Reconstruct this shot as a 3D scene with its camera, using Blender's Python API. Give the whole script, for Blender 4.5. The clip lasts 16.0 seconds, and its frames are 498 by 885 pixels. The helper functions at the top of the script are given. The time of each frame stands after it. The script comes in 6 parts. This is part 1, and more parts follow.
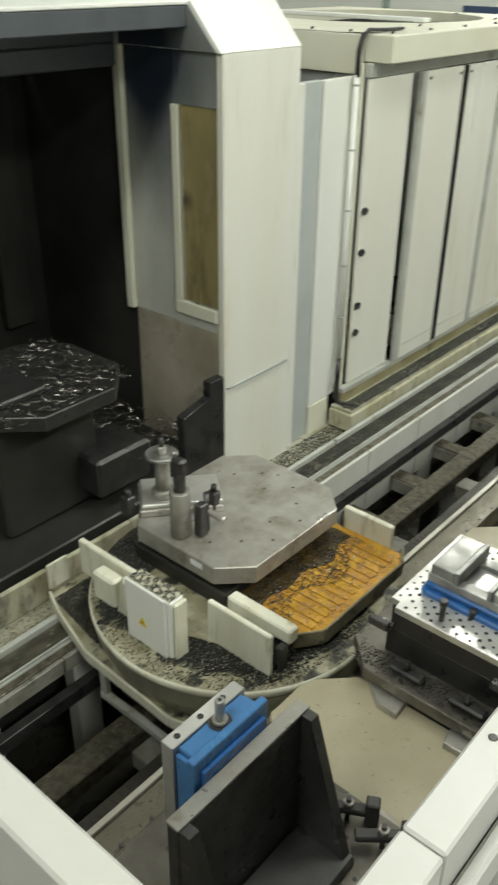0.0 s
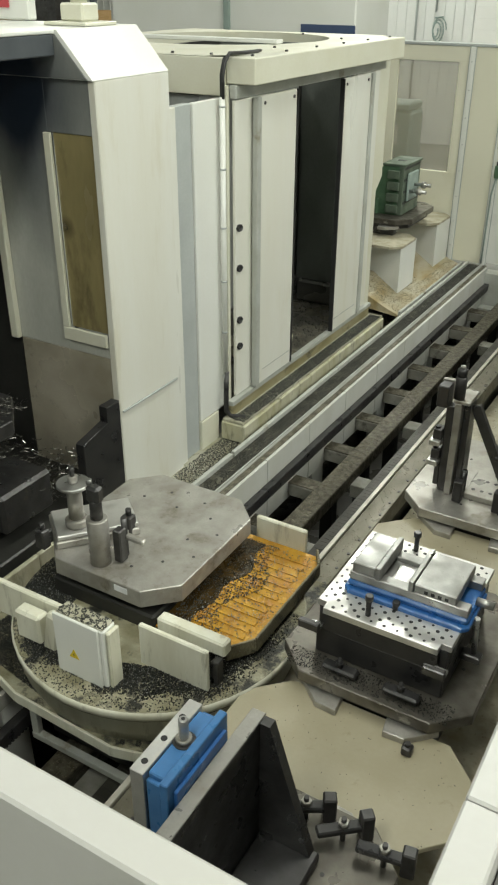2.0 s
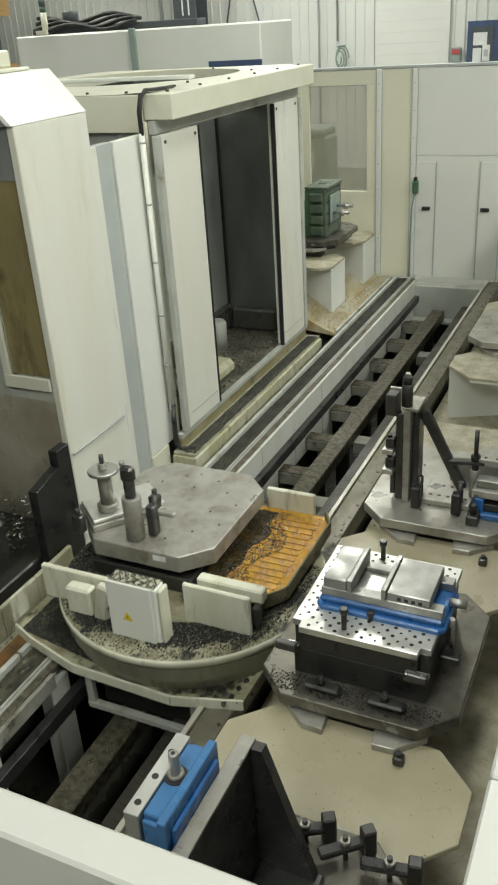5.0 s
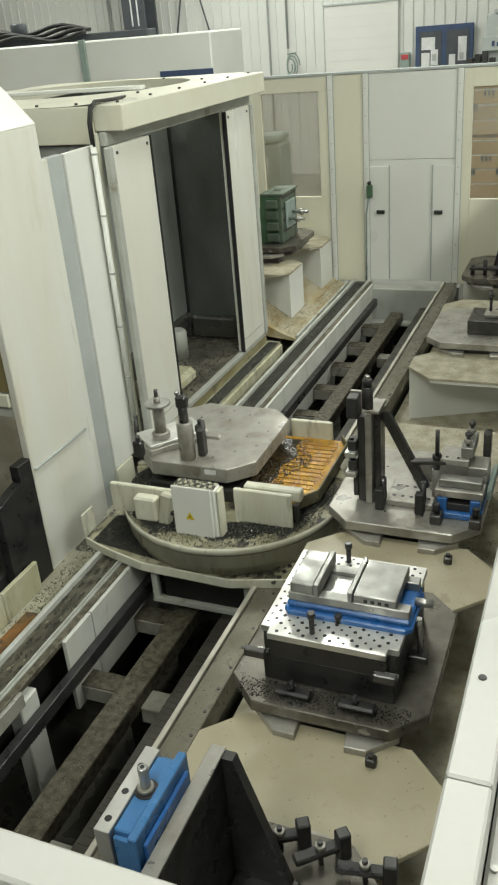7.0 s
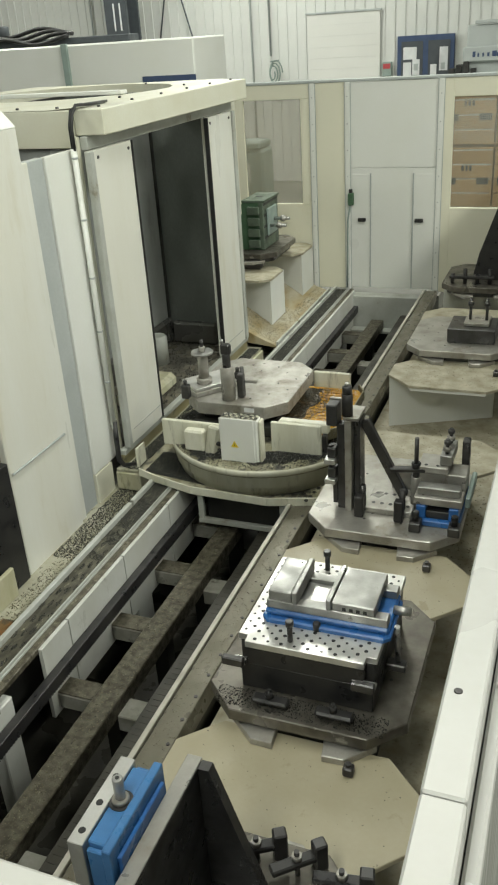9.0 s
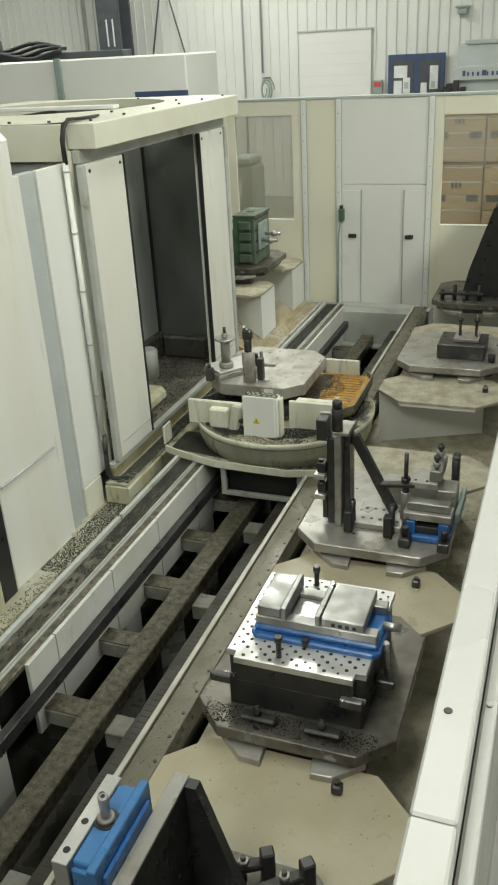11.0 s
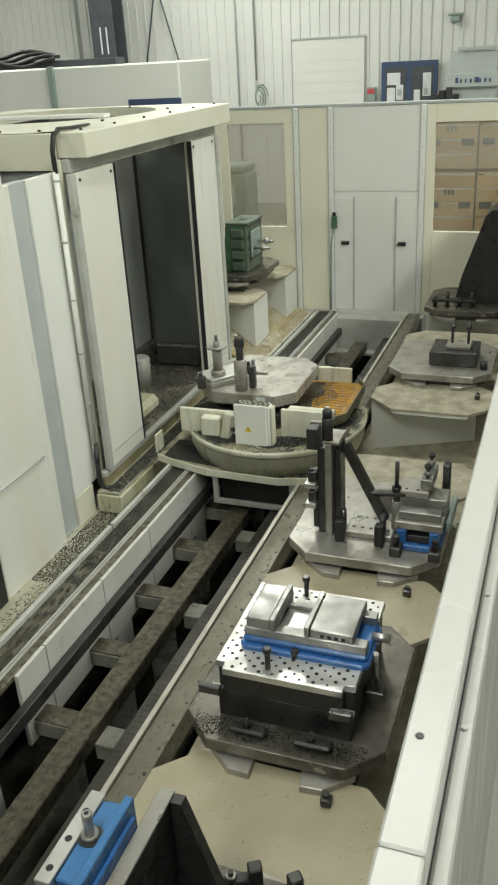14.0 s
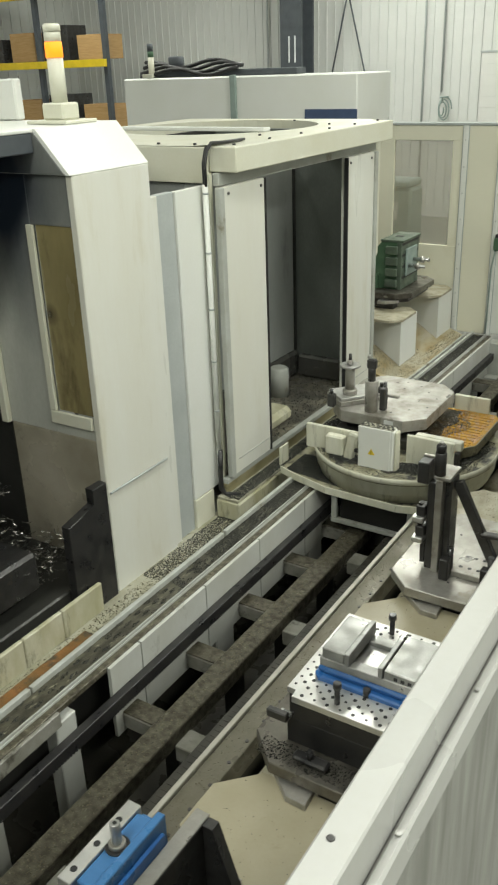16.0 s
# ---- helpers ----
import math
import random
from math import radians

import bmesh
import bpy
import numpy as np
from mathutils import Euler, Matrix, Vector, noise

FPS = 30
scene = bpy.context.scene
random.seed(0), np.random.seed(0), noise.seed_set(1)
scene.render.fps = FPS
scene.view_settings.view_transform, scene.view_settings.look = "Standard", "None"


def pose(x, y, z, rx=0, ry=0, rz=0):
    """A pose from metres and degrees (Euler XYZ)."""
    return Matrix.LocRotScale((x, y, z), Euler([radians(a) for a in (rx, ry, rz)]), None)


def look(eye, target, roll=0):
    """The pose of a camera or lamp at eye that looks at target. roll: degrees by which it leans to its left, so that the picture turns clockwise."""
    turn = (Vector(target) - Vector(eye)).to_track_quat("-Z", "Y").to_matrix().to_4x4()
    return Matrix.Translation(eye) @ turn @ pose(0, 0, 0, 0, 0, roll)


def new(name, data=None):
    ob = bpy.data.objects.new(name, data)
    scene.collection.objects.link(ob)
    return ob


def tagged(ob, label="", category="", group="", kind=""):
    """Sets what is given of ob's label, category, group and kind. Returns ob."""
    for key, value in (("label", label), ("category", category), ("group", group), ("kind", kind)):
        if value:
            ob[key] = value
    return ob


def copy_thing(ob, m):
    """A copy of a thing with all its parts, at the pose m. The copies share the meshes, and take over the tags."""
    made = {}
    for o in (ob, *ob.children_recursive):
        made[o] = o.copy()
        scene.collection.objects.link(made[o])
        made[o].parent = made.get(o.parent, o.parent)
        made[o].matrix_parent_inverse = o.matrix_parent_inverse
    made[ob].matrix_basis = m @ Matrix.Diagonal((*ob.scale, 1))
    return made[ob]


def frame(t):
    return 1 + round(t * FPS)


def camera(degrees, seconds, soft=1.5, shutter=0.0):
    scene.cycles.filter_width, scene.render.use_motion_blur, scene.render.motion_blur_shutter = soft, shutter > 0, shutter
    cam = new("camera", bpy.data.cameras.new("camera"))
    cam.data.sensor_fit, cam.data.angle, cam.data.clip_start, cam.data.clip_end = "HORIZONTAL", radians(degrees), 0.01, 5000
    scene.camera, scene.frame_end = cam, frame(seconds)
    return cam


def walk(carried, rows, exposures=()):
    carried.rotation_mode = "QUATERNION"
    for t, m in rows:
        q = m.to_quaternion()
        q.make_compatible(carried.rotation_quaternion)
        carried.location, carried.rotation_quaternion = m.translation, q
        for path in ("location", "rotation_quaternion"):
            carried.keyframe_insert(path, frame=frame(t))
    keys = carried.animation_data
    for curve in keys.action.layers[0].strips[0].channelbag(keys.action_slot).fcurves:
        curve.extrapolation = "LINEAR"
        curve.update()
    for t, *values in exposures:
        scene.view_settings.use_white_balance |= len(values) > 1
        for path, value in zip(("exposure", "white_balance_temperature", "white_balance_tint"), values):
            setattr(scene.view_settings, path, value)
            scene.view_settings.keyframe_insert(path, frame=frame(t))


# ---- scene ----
cam = camera(32.9, 16.0, soft=2.1, shutter=0.5)
PATH = [
    (0, (0.312, 1.051, 2.752), (-0.813, 2.37, 1.754), 0.7),
    (0.5, (0.253, 1.017, 2.779), (-0.736, 2.452, 1.797), 1.2),
    (1, (0.236, 0.974, 2.788), (-0.711, 2.438, 1.807), 0.2),
    (1.5, (0.231, 0.937, 2.772), (-0.665, 2.441, 1.805), 0.9),
    (2, (0.196, 0.904, 2.795), (-0.69, 2.414, 1.828), 0.2),
    (2.5, (0.166, 0.889, 2.781), (-0.672, 2.436, 1.83), -0.7),
    (3, (0.157, 0.858, 2.772), (-0.662, 2.426, 1.84), -1.6),
    (5.5, (0.166, 0.888, 2.75), (-0.61, 2.499, 1.855), -4.4),
    (6, (0.177, 0.888, 2.753), (-0.57, 2.514, 1.859), -4.6),
    (6.5, (0.181, 0.896, 2.747), (-0.553, 2.529, 1.855), -4.9),
    (7, (0.183, 0.897, 2.749), (-0.538, 2.537, 1.859), -4.9),
    (7.5, (0.178, 0.899, 2.747), (-0.539, 2.541, 1.859), -4.8),
    (8, (0.177, 0.899, 2.749), (-0.534, 2.544, 1.862), -4.5),
    (8.5, (0.18, 0.907, 2.746), (-0.528, 2.555, 1.861), -4.3),
    (9, (0.184, 0.913, 2.747), (-0.496, 2.575, 1.866), -3.9),
    (11.5, (0.18, 0.924, 2.742), (-0.481, 2.609, 1.892), -3.2),
    (12, (0.176, 0.927, 2.74), (-0.485, 2.612, 1.889), -3.2),
    (12.5, (0.175, 0.93, 2.74), (-0.486, 2.617, 1.892), -3.2),
    (13, (0.178, 0.929, 2.744), (-0.481, 2.616, 1.896), -3.3),
    (13.5, (0.18, 0.932, 2.744), (-0.477, 2.622, 1.898), -3.3),
    (14, (0.207, 0.951, 2.755), (-0.448, 2.644, 1.914), -3.3),
    (14.5, (0.263, 0.972, 2.77), (-0.412, 2.658, 1.933), -3.8),
    (15, (0.326, 1.0, 2.787), (-0.539, 2.606, 1.967), -5.1),
    (15.5, (0.389, 1.038, 2.823), (-0.603, 2.571, 2.007), -4.0),
    (16, (0.413, 1.086, 2.825), (-0.576, 2.621, 2.009), -2.1),
]
walk(cam, [(t, look(eye, to, roll)) for t, eye, to, roll in PATH])

# ---------------------------------------------------------------- world and lights
world = bpy.data.worlds.new("hall_light")
scene.world = world
world.use_nodes = True
world.node_tree.nodes["Background"].inputs[0].default_value = (0.9, 0.95, 1.0, 1)
world.node_tree.nodes["Background"].inputs[1].default_value = 0.12
EXPOSURE = 0.0
scene.view_settings.exposure = EXPOSURE
LAMP_WATTS = 217.0
# x, y and share of the high-bay lights
LAMPS = ((4.2, 1.0, 1.55), (4.2, 6.0, 1.5), (4.2, 11.0, 1.65), (-0.9, -1.2, 1.15), (-0.6, 4.6, 0.45), (-3.0, 10.8, 0.9), (-6.0, 2.0, 0.5), (-6.0, 15.5, 1.3), (-11.0, 4.0, 0.8), (-11.0, 13.0, 1.2))


# ---------------------------------------------------------------- materials
def material(name, base, rough=0.5, metal=0.0, other=None, mix=0.35, scale=6.0, grain=60.0, bump=0.15, dirt=None, dirt_at=0.62,
             dirt_scale=2.5, spread=0.12, stretch=(1, 1, 1), rough_var=0.15, random_by=0.0, bump_far=0.004,
             blot=None):
    """A surface with a base tone, a second tone in clouds, fine grain, and stains with a shape of their own."""
    m = bpy.data.materials.new(name)
    m.use_nodes = True
    nt = m.node_tree
    n, l = nt.nodes, nt.links
    b = n["Principled BSDF"]
    co = n.new("ShaderNodeTexCoord")
    mp = n.new("ShaderNodeMapping")
    mp.inputs["Scale"].default_value = stretch
    l.new(co.outputs["Object"], mp.inputs["Vector"])

    def noise_node(sc, detail=5.0):
        t = n.new("ShaderNodeTexNoise")
        t.inputs["Scale"].default_value = sc
        t.inputs["Detail"].default_value = detail
        l.new(mp.outputs[0], t.inputs["Vector"])
        return t

    def blend(fac, a, c):
        x = n.new("ShaderNodeMix")
        x.data_type = "RGBA"
        l.new(fac, x.inputs[0])
        for sock, v in ((x.inputs[6], a), (x.inputs[7], c)):
            if isinstance(v, tuple):
                sock.default_value = (*v, 1)
            else:
                l.new(v, sock)
        return x.outputs[2]

    def ramp(src, a, c, lo=0.0, hi=1.0):
        r = n.new("ShaderNodeMapRange")
        r.inputs["From Min"].default_value, r.inputs["From Max"].default_value = a, c
        r.inputs["To Min"].default_value, r.inputs["To Max"].default_value = lo, hi
        l.new(src, r.inputs["Value"])
        return r.outputs[0]

    big, fine = noise_node(scale), noise_node(grain, 3.0)
    other = other or tuple(v * 0.72 for v in base)
    col = blend(ramp(big.outputs["Fac"], 0.35, 0.7, 0.0, mix * 2), base, other)
    col = blend(ramp(fine.outputs["Fac"], 0.3, 0.75, 0.0, 0.3), col, other)
    rough_in = ramp(big.outputs["Fac"], 0.3, 0.7, max(0.03, rough - rough_var), min(1, rough + rough_var))
    if dirt:
        d = noise_node(dirt_scale, 9.0)
        d.inputs["Roughness"].default_value = 0.68
        mask = ramp(d.outputs["Fac"], dirt_at, dirt_at + spread)
        col = blend(mask, col, dirt)
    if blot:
        # one large blot, for stains and painted shade: its middle, radius and colour
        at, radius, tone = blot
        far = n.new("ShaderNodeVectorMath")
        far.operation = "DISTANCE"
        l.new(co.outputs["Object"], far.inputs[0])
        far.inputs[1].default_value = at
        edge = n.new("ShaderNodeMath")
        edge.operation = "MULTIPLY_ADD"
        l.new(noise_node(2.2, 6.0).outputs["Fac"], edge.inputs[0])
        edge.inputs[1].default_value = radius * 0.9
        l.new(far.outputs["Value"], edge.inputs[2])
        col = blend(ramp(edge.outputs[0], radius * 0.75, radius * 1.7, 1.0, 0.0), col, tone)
    if random_by:
        oi = n.new("ShaderNodeObjectInfo")
        hs = n.new("ShaderNodeHueSaturation")
        l.new(ramp(oi.outputs["Random"], 0, 1, 1 - random_by, 1 + random_by), hs.inputs["Value"])
        l.new(col, hs.inputs["Color"])
        col = hs.outputs[0]
    l.new(col, b.inputs["Base Color"])
    l.new(rough_in, b.inputs["Roughness"])
    b.inputs["Metallic"].default_value = metal
    if bump:
        bp = n.new("ShaderNodeBump")
        bp.inputs["Strength"].default_value = bump
        bp.inputs["Distance"].default_value = bump_far
        l.new(fine.outputs["Fac"], bp.inputs["Height"])
        l.new(bp.outputs[0], b.inputs["Normal"])
    return m


def glowing(name, colour, strength):
    m = bpy.data.materials.new(name)
    m.use_nodes = True
    b = m.node_tree.nodes["Principled BSDF"]
    b.inputs["Base Color"].default_value = (*colour, 1)
    b.inputs["Emission Color"].default_value = (*colour, 1)
    b.inputs["Emission Strength"].default_value = strength
    return m


def glass(name, tint, rough=0.05, alpha=0.35):
    m = bpy.data.materials.new(name)
    m.use_nodes = True
    b = m.node_tree.nodes["Principled BSDF"]
    b.inputs["Base Color"].default_value = (*tint, 1)
    b.inputs["Roughness"].default_value = rough
    b.inputs["Alpha"].default_value = alpha
    return m


CREAM = material("cream_paint", (0.66, 0.66, 0.56), 0.45, other=(0.58, 0.56, 0.42), mix=0.3, scale=2.2, dirt=(0.36, 0.30, 0.14), dirt_at=0.70, dirt_scale=3.0, bump=0.05)
WHITE = material("white_paint", (0.72, 0.73, 0.70), 0.42, other=(0.66, 0.67, 0.60), mix=0.25, scale=1.6, dirt=(0.45, 0.42, 0.33), dirt_at=0.74, dirt_scale=4.0, bump=0.05)
DOORWHITE = material("door_enamel", (0.70, 0.705, 0.655), 0.4, other=(0.645, 0.635, 0.55), mix=0.5, scale=1.6, grain=30, dirt=(0.55, 0.52, 0.40), dirt_at=0.55, dirt_scale=3.2, spread=0.3, stretch=(1.4, 1.4, 0.28), bump=0.04)
GREYPAINT = material("grey_blue_paint", (0.44, 0.47, 0.46), 0.45, mix=0.2, scale=3, bump=0.05)
NAVY = material("navy_stripe", (0.05, 0.08, 0.16), 0.45, bump=0.03)
PALE = material("pale_beam_paint", (0.44, 0.46, 0.43), 0.5, other=(0.32, 0.32, 0.275), mix=0.4, scale=5, dirt=(0.2, 0.18, 0.12), dirt_at=0.6, dirt_scale=5, bump=0.1)
SHEET = material("oily_grey_sheet", (0.16, 0.16, 0.15), 0.35, 0.6, other=(0.09, 0.085, 0.07), mix=0.5, scale=2.5, dirt=(0.03, 0.03, 0.025), dirt_at=0.6, bump=0.08)
# very dark base tone for inner walls, trench sides and hidden steel
DARKSHEET = material("near_black_sheet", (0.05, 0.05, 0.045), 0.45, 0.3, other=(0.02, 0.02, 0.018), mix=0.5, scale=2, bump=0.1)
STEEL = material("ground_steel", (0.45, 0.44, 0.41), 0.40, 0.6, other=(0.29, 0.275, 0.24), mix=0.55, scale=8, grain=130, dirt=(0.17, 0.15, 0.11), dirt_at=0.565, dirt_scale=9, spread=0.16, bump=0.08)
BRIGHT = material("machined_steel", (0.44, 0.44, 0.425), 0.36, 0.92, other=(0.5, 0.5, 0.49), mix=0.3, scale=14, grain=160, bump=0.05)
GUNMETAL = material("oiled_dark_steel", (0.10, 0.10, 0.10), 0.38, 0.75, other=(0.055, 0.052, 0.05), mix=0.4, scale=10, dirt=(0.16, 0.14, 0.11), dirt_at=0.64, dirt_scale=9, bump=0.1)
BLACK = material("black_oxide", (0.03, 0.03, 0.032), 0.38, 0.5, other=(0.06, 0.058, 0.055), mix=0.4, scale=12, bump=0.1)
RAIL = material("oily_rail_steel", (0.155, 0.142, 0.105), 0.42, 0.3, other=(0.06, 0.053, 0.037), mix=0.6, scale=26, grain=150, dirt=(0.36, 0.34, 0.25), dirt_at=0.60, dirt_scale=55, spread=0.1, bump=0.5)
# white paint greyed for dirt and for the shade in the trench
PANELGREY = material("stained_shaded_white_panel", (0.50, 0.51, 0.48), 0.45, other=(0.42, 0.42, 0.37), mix=0.4, scale=3, dirt=(0.20, 0.19, 0.15), dirt_at=0.62, dirt_scale=4, stretch=(1, 1, 0.5), bump=0.06)
# streaked wall steel, darkened so the colour holds the side wall's shade
SHADEDSTEEL = material("shaded_wall_steel", (0.19, 0.205, 0.19), 0.4, 0.3, other=(0.10, 0.108, 0.097), mix=0.5, scale=1.8, dirt=(0.28, 0.295, 0.28), dirt_at=0.62, dirt_scale=1.6, spread=0.3, stretch=(1, 1, 0.5), bump=0.05)
GRIME = material("chip_grime", (0.10, 0.088, 0.052), 0.5, 0.1, other=(0.22, 0.20, 0.13), mix=0.6, scale=16, grain=90, dirt=(0.02, 0.02, 0.018), dirt_at=0.52, dirt_scale=22, bump=0.6, bump_far=0.01)
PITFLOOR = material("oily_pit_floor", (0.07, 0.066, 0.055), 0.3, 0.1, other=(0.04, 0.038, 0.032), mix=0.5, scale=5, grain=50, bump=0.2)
BEIGE = material("beige_stand_paint", (0.385, 0.35, 0.25), 0.42, other=(0.33, 0.295, 0.195), mix=0.4, scale=4, dirt=(0.24, 0.21, 0.13), dirt_at=0.63, dirt_scale=7, bump=0.08)
BEIGEDIRT = material("chip_strewn_beige", (0.45, 0.42, 0.325), 0.55, other=(0.27, 0.245, 0.165), mix=0.5, scale=9, dirt=(0.16, 0.14, 0.09), dirt_at=0.6, dirt_scale=30, bump=0.3)
CONCRETE = material("workshop_concrete", (0.24, 0.24, 0.22), 0.6, other=(0.17, 0.17, 0.155), mix=0.4, scale=1.5, bump=0.15)
BLUE = material("blue_vise_paint", (0.035, 0.15, 0.42), 0.35, other=(0.02, 0.09, 0.28), mix=0.35, scale=10, dirt=(0.02, 0.04, 0.09), dirt_at=0.64, dirt_scale=14, bump=0.12)
PALEBLUE = material("worn_blue_paint", (0.065, 0.20, 0.43), 0.36, other=(0.04, 0.14, 0.33), mix=0.35, scale=12, dirt=(0.03, 0.06, 0.12), dirt_at=0.64, dirt_scale=14, bump=0.12)
GREEN = material("green_casting", (0.09, 0.165, 0.095), 0.5, other=(0.04, 0.1, 0.05), mix=0.35, scale=8, dirt=(0.05, 0.045, 0.03), dirt_at=0.63, dirt_scale=9, bump=0.2)
GREYCAST = material("grey_casting", (0.27, 0.34, 0.31), 0.5, other=(0.20, 0.25, 0.23), mix=0.3, scale=6, bump=0.15)
AMBER = material("coolant_film", (0.62, 0.36, 0.04), 0.2, 0.1, other=(0.42, 0.20, 0.02), mix=0.6, scale=14, grain=70, dirt=(0.14, 0.07, 0.012), dirt_at=0.58, dirt_scale=30, bump=0.6, bump_far=0.008)
CHIPS = material("black_swarf", (0.014, 0.015, 0.013), 0.5, 0.1, other=(0.05, 0.052, 0.046), mix=0.4, scale=80, grain=200, bump=0.5, random_by=0.4)
SWARF = material("steel_swarf", (0.24, 0.235, 0.22), 0.3, 0.9, other=(0.12, 0.115, 0.1), mix=0.5, scale=50, bump=0.2)
RUBBER = material("black_rubber", (0.02, 0.02, 0.02), 0.55, bump=0.1)
CLAD = material("hall_cladding", (0.66, 0.67, 0.64), 0.55, mix=0.12, scale=1, bump=0.03)
SHUTTER = material("roller_shutter", (0.70, 0.70, 0.66), 0.55, mix=0.12, scale=1, bump=0.03)
COLUMN = material("dark_column_paint", (0.07, 0.08, 0.09), 0.5, bump=0.05)
PLATEWHITE = material("white_ceiling", (0.7, 0.7, 0.68), 0.6, bump=0.0)
WOOD = material("crate_wood", (0.42, 0.27, 0.12), 0.65, other=(0.33, 0.2, 0.08), mix=0.4, scale=5, stretch=(1, 1, 9), bump=0.1, random_by=0.15)
YELLOW = material("warning_yellow", (0.75, 0.55, 0.02), 0.45, bump=0.0)
INK = material("black_ink", (0.02, 0.02, 0.02), 0.5, bump=0.0)
PAPER = material("white_paper", (0.75, 0.76, 0.76), 0.6, bump=0.0)
REDPRINT = material("red_print", (0.5, 0.07, 0.08), 0.5, bump=0.0)
RUSTRAIL = material("dirt_caked_rail", (0.12, 0.112, 0.08), 0.45, 0.15, other=(0.045, 0.042, 0.03), mix=0.7, scale=14, grain=110, dirt=(0.42, 0.40, 0.29), dirt_at=0.60, dirt_scale=26, stretch=(1.4, 0.5, 1), bump=0.5)
SHUTCREAM = material("stained_shuttle_paint", (0.66, 0.66, 0.56), 0.42, other=(0.50, 0.485, 0.36), mix=0.4, scale=5, dirt=(0.15, 0.135, 0.085), dirt_at=0.56, dirt_scale=9, spread=0.22, stretch=(1.5, 1.5, 0.3), bump=0.08)
DECK = material("swarf_caked_deck", (0.42, 0.40, 0.29), 0.45, 0.0, other=(0.20, 0.185, 0.11), mix=0.6, scale=8, dirt=(0.025, 0.025, 0.02), dirt_at=0.50, dirt_scale=7.0, spread=0.1, bump=0.5, bump_far=0.008)
# black for dark oil and for the pallet's shadow together
OILSHADE = material("oil_with_pallet_shade", (0.018, 0.014, 0.008), 0.16, other=(0.06, 0.035, 0.008), mix=0.5, scale=12, grain=60, bump=0.35, bump_far=0.004)
GUTTER = material("chip_stained_gutter", (0.42, 0.41, 0.33), 0.5, other=(0.26, 0.25, 0.17), mix=0.5, scale=6, grain=80, dirt=(0.06, 0.055, 0.035), dirt_at=0.55, dirt_scale=30, spread=0.1, stretch=(1, 0.6, 1), bump=0.3)
DRIP = material("coolant_stained_drip_sheet", (0.45, 0.42, 0.33), 0.4, other=(0.30, 0.24, 0.12), mix=0.6, scale=3, dirt=(0.22, 0.14, 0.04), dirt_at=0.56, dirt_scale=3, spread=0.25, stretch=(2, 0.7, 1), bump=0.2)
FENCECREAM = material("aged_fence_cream", (0.73, 0.71, 0.57), 0.42, other=(0.68, 0.665, 0.54), mix=0.4, scale=1.2, grain=30, dirt=(0.60, 0.56, 0.38), dirt_at=0.58, dirt_scale=1.5, spread=0.3, bump=0.04)
# the blue-black blot is shade painted under the near machine's roof
STAINSHADE = material("stained_shaded_grey_paint", (0.56, 0.57, 0.52), 0.42, other=(0.31, 0.315, 0.27), mix=0.4, scale=2.0, dirt=(0.17, 0.17, 0.14), dirt_at=0.6, dirt_scale=3.0, spread=0.25, stretch=(1, 1, 0.4), bump=0.05, blot=((-3.42, 4.48, 2.25), 0.75, (0.018, 0.026, 0.042)))
OUTER = material("dull_outer_skin", (0.24, 0.24, 0.22), 0.6, other=(0.15, 0.15, 0.135), mix=0.5, scale=7, stretch=(4, 4, 0.4), bump=0.2)
STAINLESS = material("smeared_stainless", (0.52, 0.54, 0.52), 0.34, 0.35, other=(0.33, 0.345, 0.33), mix=0.5, scale=1.5, dirt=(0.10, 0.10, 0.085), dirt_at=0.58, dirt_scale=2.2, spread=0.3, stretch=(1, 1, 0.4), bump=0.04)
JAWSTEEL = material("dull_jaw_steel", (0.36, 0.36, 0.345), 0.42, 0.85, other=(0.25, 0.25, 0.235), mix=0.4, scale=11, grain=150, dirt=(0.13, 0.125, 0.11), dirt_at=0.64, dirt_scale=10, bump=0.06)
RUST = material("rust_streak", (0.26, 0.11, 0.03), 0.6, other=(0.12, 0.08, 0.03), mix=0.5, scale=7, dirt=(0.05, 0.045, 0.03), dirt_at=0.5, dirt_scale=8, bump=0.3)
STAINCREAM = material("smoke_stained_cream", (0.54, 0.53, 0.41), 0.5, other=(0.38, 0.36, 0.22), mix=0.5, scale=5, dirt=(0.04, 0.038, 0.028), dirt_at=0.55, dirt_scale=6, spread=0.2, stretch=(1.5, 1.5, 0.5), bump=0.1)
WORNRAIL = material("worn_brown_rail", (0.20, 0.187, 0.145), 0.38, 0.35, other=(0.15, 0.138, 0.10), mix=0.5, scale=9, grain=110, dirt=(0.40, 0.38, 0.29), dirt_at=0.63, dirt_scale=34, spread=0.1, stretch=(1.3, 0.7, 1), bump=0.25)
WORNSTRIP = material("rubbed_steel_edge", (0.66, 0.64, 0.57), 0.42, 0.4, other=(0.46, 0.44, 0.37), mix=0.5, scale=12, stretch=(2, 0.4, 1), bump=0.1)
CHANNEL = material("oily_brown_cable_channel", (0.062, 0.058, 0.047), 0.42, 0.15, other=(0.035, 0.033, 0.027), mix=0.5, scale=6, grain=80, bump=0.15)
CASTGREEN = material("grey_green_oiled_steel", (0.13, 0.17, 0.125), 0.42, 0.2, other=(0.075, 0.10, 0.075), mix=0.5, scale=9, dirt=(0.05, 0.05, 0.04), dirt_at=0.6, dirt_scale=9, bump=0.1)
